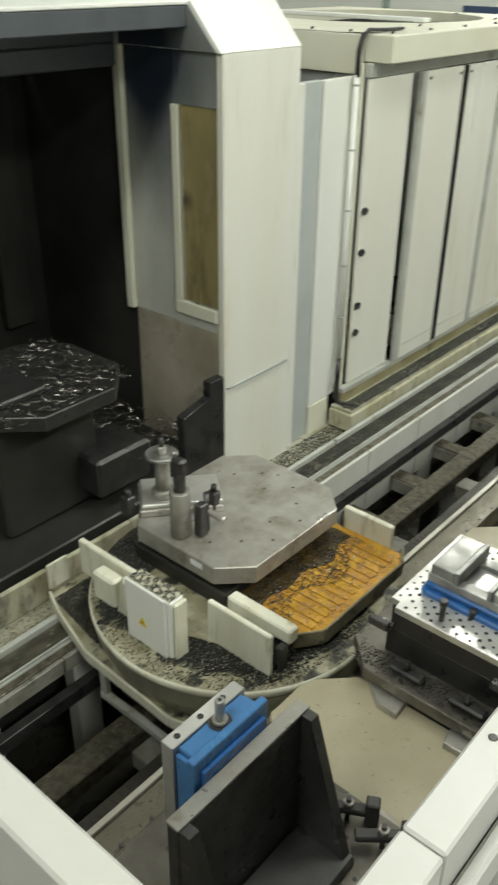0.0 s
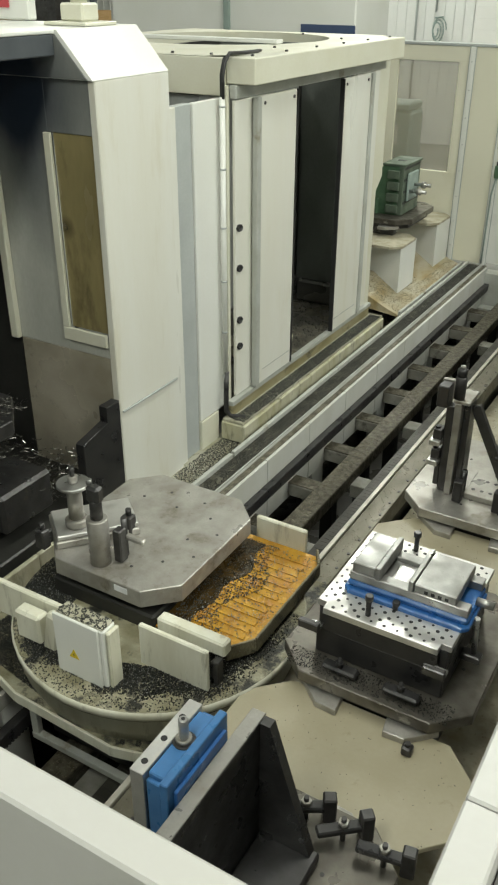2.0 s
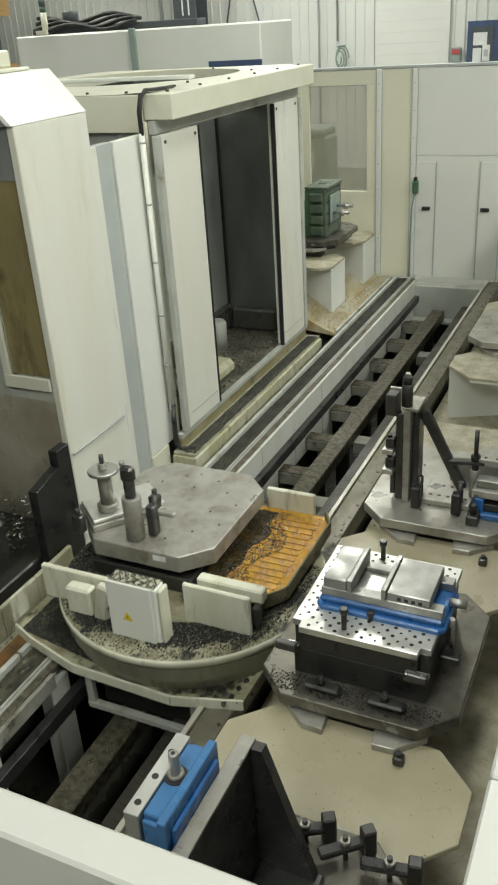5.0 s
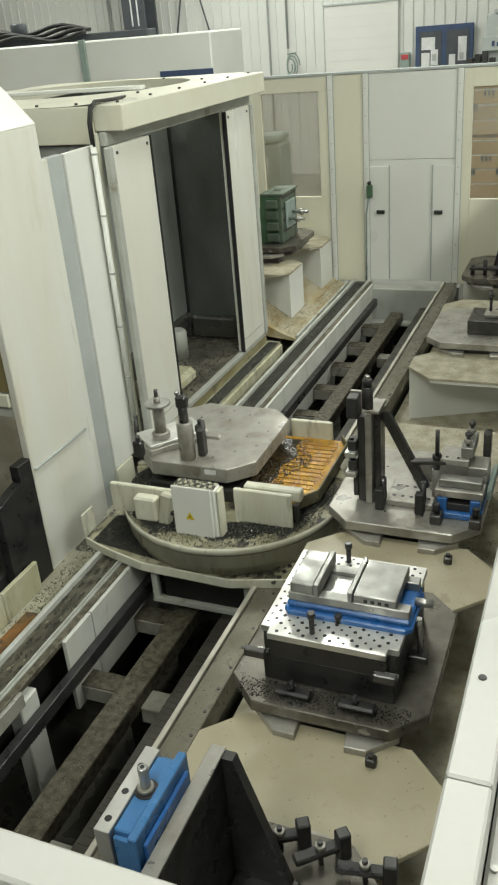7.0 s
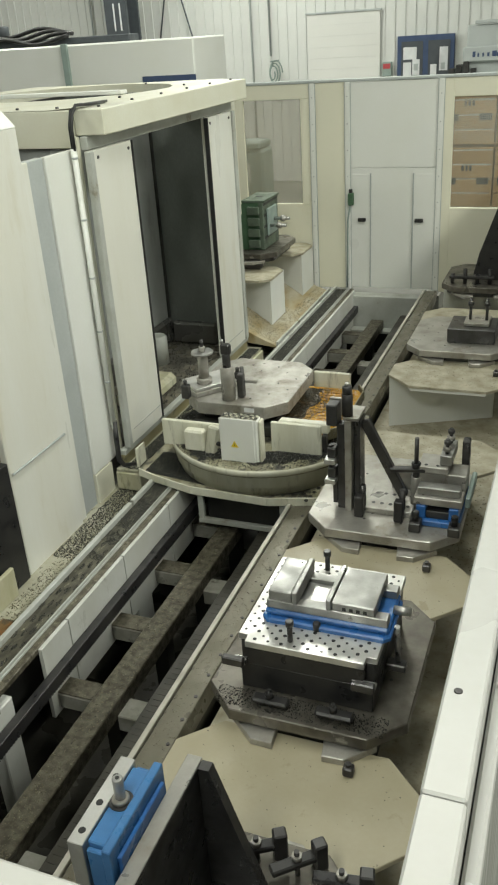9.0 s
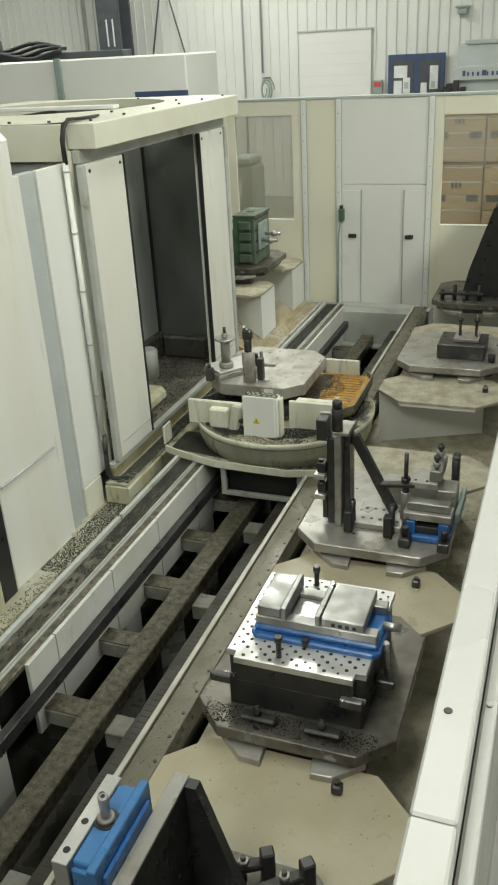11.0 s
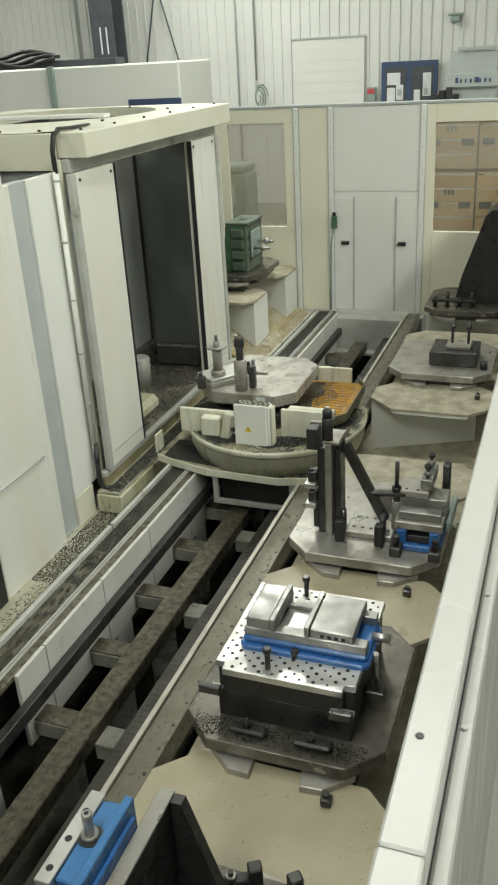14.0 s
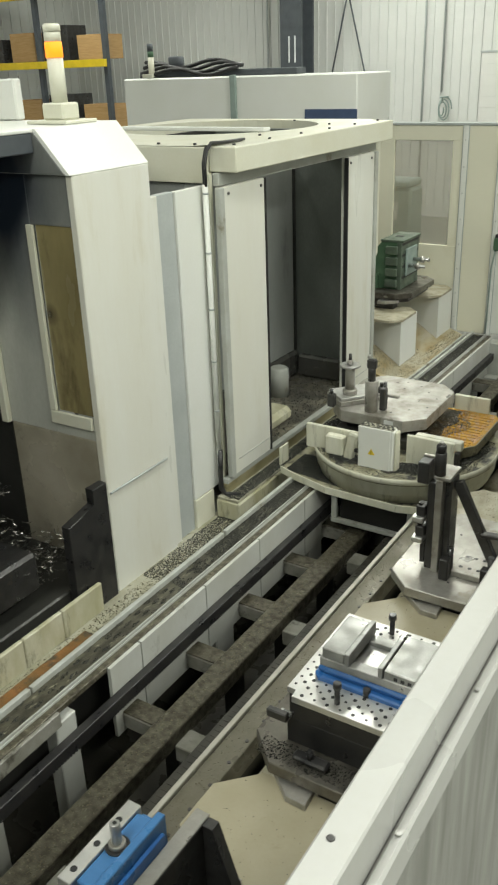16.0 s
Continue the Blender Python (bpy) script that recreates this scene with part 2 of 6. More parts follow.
WETFLOOR = material("wet_machine_floor", (0.20, 0.185, 0.145), 0.3, 0.1, other=(0.09, 0.085, 0.07), mix=0.6, scale=5, dirt=(0.03, 0.03, 0.025), dirt_at=0.55, dirt_scale=7, bump=0.25)
ARMPAINT = material("oil_soaked_arm_paint", (0.27, 0.265, 0.235), 0.45, other=(0.16, 0.155, 0.125), mix=0.5, scale=8, dirt=(0.06, 0.055, 0.04), dirt_at=0.56, dirt_scale=9, bump=0.15)
GUARD = material("guard_enamel", (0.375, 0.375, 0.36), 0.4, other=(0.335, 0.33, 0.30), mix=0.3, scale=1.4, dirt=(0.45, 0.44, 0.38), dirt_at=0.72, dirt_scale=5, bump=0.06)
PLATESTEEL = material("ground_plate_steel", (0.70, 0.70, 0.68), 0.43, 0.85, other=(0.56, 0.55, 0.52), mix=0.35, scale=10, grain=140, dirt=(0.32, 0.3, 0.27), dirt_at=0.68, dirt_scale=6, bump=0.05)
LEDGE = material("stained_cream_ledge", (0.34, 0.31, 0.19), 0.45, other=(0.22, 0.19, 0.09), mix=0.5, scale=5, dirt=(0.035, 0.032, 0.025), dirt_at=0.55, dirt_scale=7, stretch=(2, 0.6, 1), bump=0.3)
OILSHEET = material("oily_brown_sheet", (0.50, 0.46, 0.37), 0.3, 0.15, other=(0.30, 0.27, 0.20), mix=0.5, scale=3.2, dirt=(0.05, 0.045, 0.035), dirt_at=0.6, dirt_scale=2.2, bump=0.05)
DARKPAL = material("oily_pallet_steel", (0.23, 0.215, 0.185), 0.34, 0.6, other=(0.085, 0.078, 0.064), mix=0.6, scale=6, dirt=(0.42, 0.40, 0.35), dirt_at=0.64, dirt_scale=6, bump=0.08)
OILGLASS = material("oil_smeared_window", (0.34, 0.28, 0.13), 0.22, other=(0.20, 0.17, 0.08), mix=0.5, scale=2.2, grain=25, dirt=(0.055, 0.045, 0.022), dirt_at=0.52, dirt_scale=3.0, spread=0.25, stretch=(1.6, 1, 0.5), bump=0.05, blot=((-3.12, 4.48, 1.55), 0.06, (0.09, 0.075, 0.035)))
OILGLASS.node_tree.nodes["Principled BSDF"].inputs["Alpha"].default_value = 0.85
HAZEGLASS = glass("clouded_window", (0.36, 0.335, 0.255), 0.2, 0.42)
CLEARGLASS = glass("hazy_window", (0.40, 0.40, 0.34), 0.15, 0.22)
LAMPWHITE = glowing("lamp_diffuser", (1.0, 0.98, 0.93), 9.0)
BEACON = glowing("amber_beacon", (1.0, 0.27, 0.01), 1.3)


# ---------------------------------------------------------------- mesh tools
def bx(bm, x0, x1, y0, y1, z0, z1, bevel=0.0, turn=None):
    """A box, with its edges rounded by bevel; turn: a matrix laid over it."""
    vs = [bm.verts.new((x, y, z)) for x in (x0, x1) for y in (y0, y1) for z in (z0, z1)]
    fs = [bm.faces.new([vs[i] for i in q]) for q in ((0, 1, 3, 2), (4, 6, 7, 5), (0, 4, 5, 1), (2, 3, 7, 6), (0, 2, 6, 4), (1, 5, 7, 3))]
    if bevel:
        es = list({e for f in fs for e in f.edges})
        r = bmesh.ops.bevel(bm, geom=es, offset=bevel, segments=1, affect="EDGES", profile=0.7)
        vs = list({v for f in r["faces"] for v in f.verts} | {v for v in vs if v.is_valid})
    if turn is not None:
        bmesh.ops.transform(bm, matrix=turn, verts=vs)
    return vs


def prism(bm, pts, z0, z1, bevel=0.0, turn=None):
    """An upright prism over the outline pts (counter-clockwise)."""
    lo = [bm.verts.new((x, y, z0)) for x, y in pts]
    hi = [bm.verts.new((x, y, z1)) for x, y in pts]
    k = len(pts)
    fs = [bm.faces.new(hi), bm.faces.new(lo[::-1])]
    fs += [bm.faces.new((lo[i], lo[(i + 1) % k], hi[(i + 1) % k], hi[i])) for i in range(k)]
    vs = lo + hi
    if bevel:
        es = [e for e in fs[0].edges]
        r = bmesh.ops.bevel(bm, geom=es, offset=bevel, segments=1, affect="EDGES", profile=0.7)
        vs = list({v for f in r["faces"] for v in f.verts} | {v for v in vs if v.is_valid})
    if turn is not None:
        bmesh.ops.transform(bm, matrix=turn, verts=vs)
    return vs


def rod(bm, x, y, z0, z1, r, seg=16, r2=None, turn=None, cap=0.0):
    """An upright round rod, with a rounded rim where cap is given."""
    rings = [(z0, r), (z1 - cap, r2 or r)] + ([(z1, (r2 or r) - cap)] if cap else [])
    loops = [[bm.verts.new((x + q * math.cos(2 * math.pi * i / seg), y + q * math.sin(2 * math.pi * i / seg), z)) for i in range(seg)] for z, q in rings]
    for a, b in zip(loops, loops[1:]):
        for i in range(seg):
            f = bm.faces.new((a[i], a[(i + 1) % seg], b[(i + 1) % seg], b[i]))
            f.smooth = True
    bm.faces.new(loops[0][::-1])
    bm.faces.new(loops[-1])
    vs = [v for lp in loops for v in lp]
    if turn is not None:
        bmesh.ops.transform(bm, matrix=turn, verts=vs)
    return vs


def tube(bm, pts, r, seg=8):
    """A round hose through the points."""
    pts = [Vector(p) for p in pts]
    loops = []
    for i, p in enumerate(pts):
        d = (pts[min(i + 1, len(pts) - 1)] - pts[max(i - 1, 0)]).normalized()
        a = d.orthogonal().normalized()
        if loops:
            a = (side - d * side.dot(d)).normalized()
        side = a
        c = d.cross(a)
        loops.append([bm.verts.new(p + r * (math.cos(2 * math.pi * k / seg) * a + math.sin(2 * math.pi * k / seg) * c)) for k in range(seg)])
    for a, b in zip(loops, loops[1:]):
        for i in range(seg):
            bm.faces.new((a[i], a[(i + 1) % seg], b[(i + 1) % seg], b[i])).smooth = True
    bm.faces.new(loops[0][::-1])
    bm.faces.new(loops[-1])


def mesh_of(name, bm, mat):
    me = bpy.data.meshes.new(name)
    bmesh.ops.recalc_face_normals(bm, faces=bm.faces)
    bm.to_mesh(me)
    bm.free()
    me.materials.append(mat)
    return me


def part(name, bm, mat, parent, label=""):
    ob = new(name, mesh_of(name, bm, mat))
    ob.parent = parent
    return tagged(ob, label)


def thing(name, label, category, at=(0, 0, 0), group=""):
    ob = new(name)
    ob.empty_display_size = 0.1
    ob.location = at
    return tagged(ob, label, category, group)


def structure(name, bm, mat, label, category):
    return tagged(new(name, mesh_of(name, bm, mat)), label, category, kind="structure")


def box_part(name, mat, parent, x0, x1, y0, y1, z0, z1, bevel=0.003, label="", turn=None):
    bm = bmesh.new()
    bx(bm, x0, x1, y0, y1, z0, z1, bevel, turn)
    return part(name, bm, mat, parent, label)


def rod_part(name, mat, parent, x, y, z0, z1, r, seg=16, cap=0.0, label="", turn=None, r2=None):
    bm = bmesh.new()
    rod(bm, x, y, z0, z1, r, seg, r2, turn, cap)
    return part(name, bm, mat, parent, label)


def piece(name, me, parent, m):
    """One more object on a mesh that alike pieces share."""
    ob = new(name, me)
    ob.parent = parent
    ob.matrix_basis = m
    return ob


def octagon(x0, x1, y0, y1, c, c2=None):
    c2 = c if c2 is None else c2
    return [(x0 + c, y0), (x1 - c, y0), (x1, y0 + c), (x1, y1 - c2), (x1 - c2, y1), (x0 + c2, y1), (x0, y1 - c2), (x0, y0 + c)]


# ---------------------------------------------------------------- hall
def hall():
    def slab(name, mat, label, category, *dims, bevel=0.0):
        bm = bmesh.new()
        bx(bm, *dims, bevel)
        return structure(name, bm, mat, label, category)

    # floor round the trench
    bm = bmesh.new()
    bx(bm, -16, -2.86, -5, 22, -0.55, -0.30)
    bx(bm, -2.86, -1.22, -5, 1.3, -0.30, -0.10)
    bx(bm, -2.86, -1.22, 10.3, 22, -0.30, -0.10)
    bx(bm, -1.22, 8, -5, 22, -0.40, -0.30)
    structure("floor", bm, CONCRETE, "grey oil-darkened concrete workshop floor", "floor")
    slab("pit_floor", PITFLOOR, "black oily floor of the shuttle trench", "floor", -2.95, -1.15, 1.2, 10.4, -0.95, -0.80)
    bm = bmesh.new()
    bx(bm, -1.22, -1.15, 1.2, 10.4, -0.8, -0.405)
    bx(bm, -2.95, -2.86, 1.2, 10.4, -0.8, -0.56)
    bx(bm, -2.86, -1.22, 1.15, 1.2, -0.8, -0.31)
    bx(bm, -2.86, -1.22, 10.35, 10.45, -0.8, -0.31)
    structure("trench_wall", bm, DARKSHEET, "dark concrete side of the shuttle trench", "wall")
    bm = bmesh.new()
    bx(bm, -1.215, 0.08, 1.36, 10.19, -0.299, -0.22)
    structure("station_floor", bm, BEIGEDIRT, "beige painted floor strewn with fine chips under the pallet stands", "floor")

    # outer walls, with the ribs of the cladding
    bm = bmesh.new()
    bx(bm, -16, 8, 19.02, 19.25, -0.3, 8)
    x = -16
    while x < 8:
        bx(bm, x, x + 0.035, 18.995, 19.02, -0.1, 8)
        x += 0.2
    structure("wall_north", bm, CLAD, "white ribbed sheet-metal hall wall", "wall")
    bm = bmesh.new()
    bx(bm, -16.2, -16, -5, 19.25, -0.3, 8)
    y = -5
    while y < 19:
        bx(bm, -16, -15.975, y, y + 0.04, -0.1, 8)
        y += 0.3
    structure("wall_west", bm, CLAD, "white ribbed sheet-metal hall wall", "wall")
    slab("wall_east", CLAD, "white sheet-metal hall wall", "wall", 8, 8.2, -5, 19.25, -0.3, 8)
    slab("wall_south", CLAD, "white sheet-metal hall wall", "wall", -16.2, 8.2, -5.2, -5, -0.3, 8)
    slab("ceiling", PLATEWHITE, "white hall ceiling", "ceiling", -16.2, 8.2, -5.2, 19.25, 8, 8.2)

    # roller shutter in the far wall
    bm = bmesh.new()
    for i in range(15):
        bx(bm, -5.33, -3.85, 18.95, 18.99, -0.1 + i * 0.2, 0.0985 + i * 0.2, 0.001)
    structure("door_1", bm, SHUTTER, "closed cream roller shutter with a dark head rail", "door")
    slab("trim", GREYPAINT, "grey head rail over the shutter", "trim", -5.36, -3.82, 18.93, 18.99, 2.90, 2.935, bevel=0.004)
    # steel columns of the hall
    for x, y, w in ((-9.05, 18.2, 0.5), (-14.0, 12.4, 0.5), (-15.2, 7.0, 0.45)):
        c = thing("hall_column", "dark grey steel hall column", "column", (x, y, -0.1), "hall columns")
        box_part("web", COLUMN, c, -0.02, 0.02, -w / 2, w / 2, 0, 8, 0)
        for s in (-1, 1):
            box_part("flange", COLUMN, c, -w / 2, w / 2, s * w / 2 - 0.03, s * w / 2 + 0.03, 0, 8, 0.003)
        box_part("guard", PAPER, c, -0.05, -0.02, -w / 2 - 0.045, -w / 2 - 0.032, 2.95, 3.45, 0.002, "white tape strip")
        box_part("guard", PAPER, c, 0.09, 0.12, -w / 2 - 0.045, -w / 2 - 0.032, 2.95, 3.45, 0.002, "white tape strip")
    for a, b in (((-9.2, 18.8, -0.28), (-7.5, 18.85, 7.2)), ((-7.0, 18.8, -0.28), (-8.7, 18.85, 6.0))):
        br = thing("wall_brace", "thin dark diagonal brace rod on the hall wall", "brace")
        bm = bmesh.new()
        tube(bm, (a, b), 0.018, 6)
        part("rod", bm, COLUMN, br)
    # conduits on the far wall
    for x in (-6.52, -10.2, -6.12):
        c = thing("conduit", "thin grey conduit running down the hall wall", "conduit")
        rod_part("pipe", GREYPAINT, c, x, 18.93, 2.2 if x == -6.12 else -0.1, 8, 0.022, 8)
    c = thing("hose_reel", "coiled grey air hose on the hall wall", "hose")
    bm = bmesh.new()
    tube(bm, [(-6.0 + (0.14 - 0.0012 * a) * math.cos(a / 4), 18.88 - 0.003 * a, 1.88 + (0.24 - 0.0018 * a) * math.sin(a / 4)) for a in range(0, 78)], 0.014, 6)
    part("hose", bm, GREYCAST, c)
    box_part("hook", GREYCAST, c, -6.03, -5.97, 18.62, 18.994, 2.09, 2.12, 0.004)
    # notice board on the far wall
    n = thing("notice_board", "navy framed notice board with white sheets and photographs", "notice board")
    box_part("board", NAVY, n, -3.5, -2.4, 18.93, 18.97, 1.55, 2.42, 0.004)
    for x0, x1 in ((-3.42, -3.0), (-2.9, -2.48)):
        pane = box_part("glazing", COLUMN, n, x0, x1, 18.922, 18.928, 1.6, 2.32, 0.002, "dark pinboard behind glass")
        for dx0, dx1, z0, z1 in ((0.04, 0.2, 1.66, 1.95), (0.22, 0.36, 1.72, 2.0), (0.04, 0.3, 2.0, 2.22)) if x0 < -3 else ((0.22, 0.38, 1.78, 2.2), (0.05, 0.17, 1.66, 1.9)):
            box_part("sheet", PAPER, pane, x0 + dx0, x0 + dx1, 18.914, 18.921, z0, z1, 0.001, "white pinned sheet")
        box_part("picture", GREYPAINT, pane, x0 + 0.25, x0 + 0.33, 18.906, 18.913, 1.80, 1.92, 0.001, "small photograph")
    # ceiling lights
    for x, y, _ in LAMPS:
        f = thing("high_bay_light", "long white fluorescent high-bay light", "light", (x, y, 6.6), "hall lights")
        box_part("housing", PLATEWHITE, f, -0.2, 0.2, -0.75, 0.75, 0.03, 0.12, 0.01)
        box_part("diffuser", LAMPWHITE, f, -0.17, 0.17, -0.72, 0.72, 0.0, 0.028, 0.004)
        for s in (-0.6, 0.6):
            rod_part("hanger", GREYPAINT, f, 0, s, 0.12, 1.4, 0.006, 6)


hall()
for lx, ly, share in LAMPS:
    d = bpy.data.lights.new("high_bay", "AREA")
    d.shape, d.size, d.size_y, d.energy, d.color = "RECTANGLE", 0.9, 2.6, LAMP_WATTS * share, (0.968, 1.0, 0.905)
    o = new("high_bay_lamp", d)
    o.location = (lx, ly, 6.5)


# ---------------------------------------------------------------- safety fence
def fence():
    # near guard: two sheet-metal walls that meet in a corner
    w = thing("guard_wall", "white sheet-metal guard wall with a folded top edge", "wall panel", group="guard walls")
    box_part("panel", GUARD, w, -2.6, 0.086, 1.292, 1.342, -0.1, 2.03, 0.004)
    box_part("skirt", GUARD, w, -1.0, 0.086, 1.292, 1.342, -0.3, -0.101, 0.0)
    w = thing("guard_wall", "white sheet-metal guard wall with a bolt in its folded top", "wall panel", group="guard walls")
    box_part("panel", GUARD, w, 0.09, 0.138, 1.5445, 10.1, -0.3, 2.03, 0.003)
    box_part("end_panel", GUARD, w, 0.09, 0.138, 1.292, 1.5425, -0.3, 2.03, 0.003)
    box_part("rail", GUARD, w, 0.14, 0.158, 1.292, 10.1, 1.90, 1.96, 0.004, "outer rail")
    box_part("outer_skin", OUTER, w, 0.14, 0.15, 1.292, 10.1, -0.3, 1.898, 0.0, "dull grey outer skin")
    rod_part("bolt", GUNMETAL, w, 0.107, 1.70, 2.028, 2.032, 0.0052, 14, 0.001, "dark socket bolt")
    for k in range(1, 5):
        rod_part("bolt", GUNMETAL, w, 0.107, 1.70 + 1.1 * k, 2.028, 2.032, 0.0052, 14, 0.001, "dark socket bolt")
    for k in range(9):
        rod_part("rivet", BRIGHT, w, 0.149, 1.5 + 0.3 * k, 1.96, 1.964, 0.004, 8)

    # far guard with a double door, posts and windows
    Y, H = 10.2, 2.18
    f = thing("guard_fence", "white panelled guard fence with windows behind the track", "fence")

    def panel(x0, x1, z0=-0.02, z1=H, mat=FENCECREAM, name="panel", y=Y, t=0.05, label=""):
        return box_part(name, mat, f, x0, x1, y, y + t, z0, z1, 0.004, label)

    box_part("top_rail", GREYPAINT, f, -4.6, 3.5, Y - 0.012, Y + 0.062, H, H + 0.03, 0.004)
    bm = bmesh.new()
    rod(bm, 0, 0, 0, 0.006, 0.007, 8)
    screw = mesh_of("screw", bm, BRIGHT)
    for x in (-2.235, -1.255, -2.62):
        box_part("post", WHITE, f, x - 0.028, x + 0.028, Y - 0.02, Y + 0.055, -0.05, H, 0.006)
        for e in (-0.0345, 0.0285):
            box_part("gasket", GREYPAINT, f, x + e, x + e + 0.006, Y - 0.016, Y - 0.001, -0.04, H - 0.004, 0.001, "grey gasket strip")
        for k in range(8):
            piece("screw", screw, f, Matrix.Translation((x, Y - 0.02, 0.15 + k * 0.27)) @ Matrix.Rotation(radians(90), 4, "X"))
    panel(-2.59, -2.265)
    # left window bay
    panel(-4.6, -3.42)
    panel(-3.42, -2.65, -0.02, 0.93)
    panel(-3.42, -2.65, 2.03, H)
    panel(-2.76, -2.65, 0.93, 2.03)
    g = panel(-3.42, -2.76, 0.93, 2.03, HAZEGLASS, "window_pane", Y + 0.02, 0.008, "hazy scratched window pane")
    g.visible_shadow = False
    # right window bay
    panel(-1.225, -1.13)
    panel(-1.13, -0.3, -0.02, 0.90)
    panel(-1.13, -0.3, 2.0, H)
    panel(-0.3, 3.5)
    g = panel(-1.13, -0.3, 0.90, 2.0, CLEARGLASS, "window_pane", Y + 0.02, 0.008, "hazy window pane with wire mesh behind")
    g.visible_shadow = False
    bm = bmesh.new()
    for k in range(42):
        bx(bm, -1.13 + k * 0.02, -1.127 + k * 0.02, Y + 0.034, Y + 0.037, 1.55, 2.0)
    for k in range(23):
        bx(bm, -1.13, -0.3, Y + 0.037, Y + 0.04, 1.55 + k * 0.02, 1.553 + k * 0.02)
    part("mesh_guard", bm, GREYPAINT, f, "fine wire mesh")

    d = thing("fence_door", "white double service door with upper panel and black handles", "door")
    box_part("upper_panel", WHITE, d, -2.205, -1.285, Y, Y + 0.04, 1.32, H - 0.005, 0.004)
    box_part("lower_panel", WHITE, d, -2.205, -1.285, Y + 0.006, Y + 0.04, 0.0, 1.312, 0.004)
    for x0, x1 in ((-2.203, -1.99), (-1.515, -1.287)):
        leaf = box_part("leaf", WHITE, d, x0, x1, Y - 0.006, Y + 0.005, 0.004, 1.25, 0.003)
        x = -1.985 if x0 < -2 else -1.52
        box_part("edge_strip", GREYPAINT, leaf, x - 0.006, x + 0.006, Y - 0.014, Y + 0.004, 0.0, 1.26, 0.002)
        x = -2.08 if x0 < -2 else -1.45
        box_part("handle", BLACK, leaf, x - 0.045, x + 0.045, Y - 0.03, Y - 0.007, 0.745, 0.785, 0.006, "black recessed handle")
        bm = bmesh.new()
        for k in range(5):
            bx(bm, x - 0.036 + k * 0.016, x - 0.03 + k * 0.016, Y - 0.034, Y - 0.03, 0.75, 0.78)
        part("handle_grille", bm, GUNMETAL, leaf)
    s = thing("limit_switch", "dark green interlock switch on the fence post with a hanging cable", "switch")
    box_part("body", GREEN, s, -2.225, -2.165, Y - 0.07, Y - 0.022, 0.93, 1.06, 0.006)
    box_part("head", BLACK, s, -2.215, -2.18, Y - 0.06, Y - 0.022, 1.06, 1.1, 0.004)
    bm = bmesh.new()
    tube(bm, [(-2.205, Y - 0.045, 0.94), (-2.215, Y - 0.045, 0.86), (-2.235, Y - 0.04, 0.75), (-2.24, Y - 0.035, 0.4), (-2.245, Y - 0.035, 0.0)], 0.009)
    part("cable", bm, GREYCAST, s, "grey cable")

    # stacked crates seen through the right window
    for z in range(3):
        for x in range(3):
            c = thing("wooden_crate", "tan wooden crate stacked behind the fence window", "crate", (-1.45 + x * 0.62, 11.6, -0.1 + z * 0.72), "stacked crates")
            for k in range(4):
                box_part("board", WOOD, c, 0, 0.6, 0, 0.02, 0.02 + k * 0.165, 0.17 + k * 0.165, 0.004)
            box_part("side", WOOD, c, 0.0, 0.02, 0.021, 0.6, 0.02, 0.67, 0.004)
            box_part("side", WOOD, c, 0.58, 0.6, 0.021, 0.6, 0.02, 0.67, 0.004)
            box_part("lid", WOOD, c, 0, 0.6, 0, 0.6, 0.68, 0.7, 0.004)
            for s0 in (0.06, 0.44):
                box_part("slot", INK, c, s0 - 0.02, s0 + 0.12, -0.006, -0.001, 0.28, 0.36, 0.0, "dark hand slot")
            bm = bmesh.new()
            for k in range(3):
                bx(bm, 0.24 + k * 0.045, 0.27 + k * 0.045, -0.004, -0.001, 0.44, 0.5)
            part("marking", bm, INK, c)


fence()


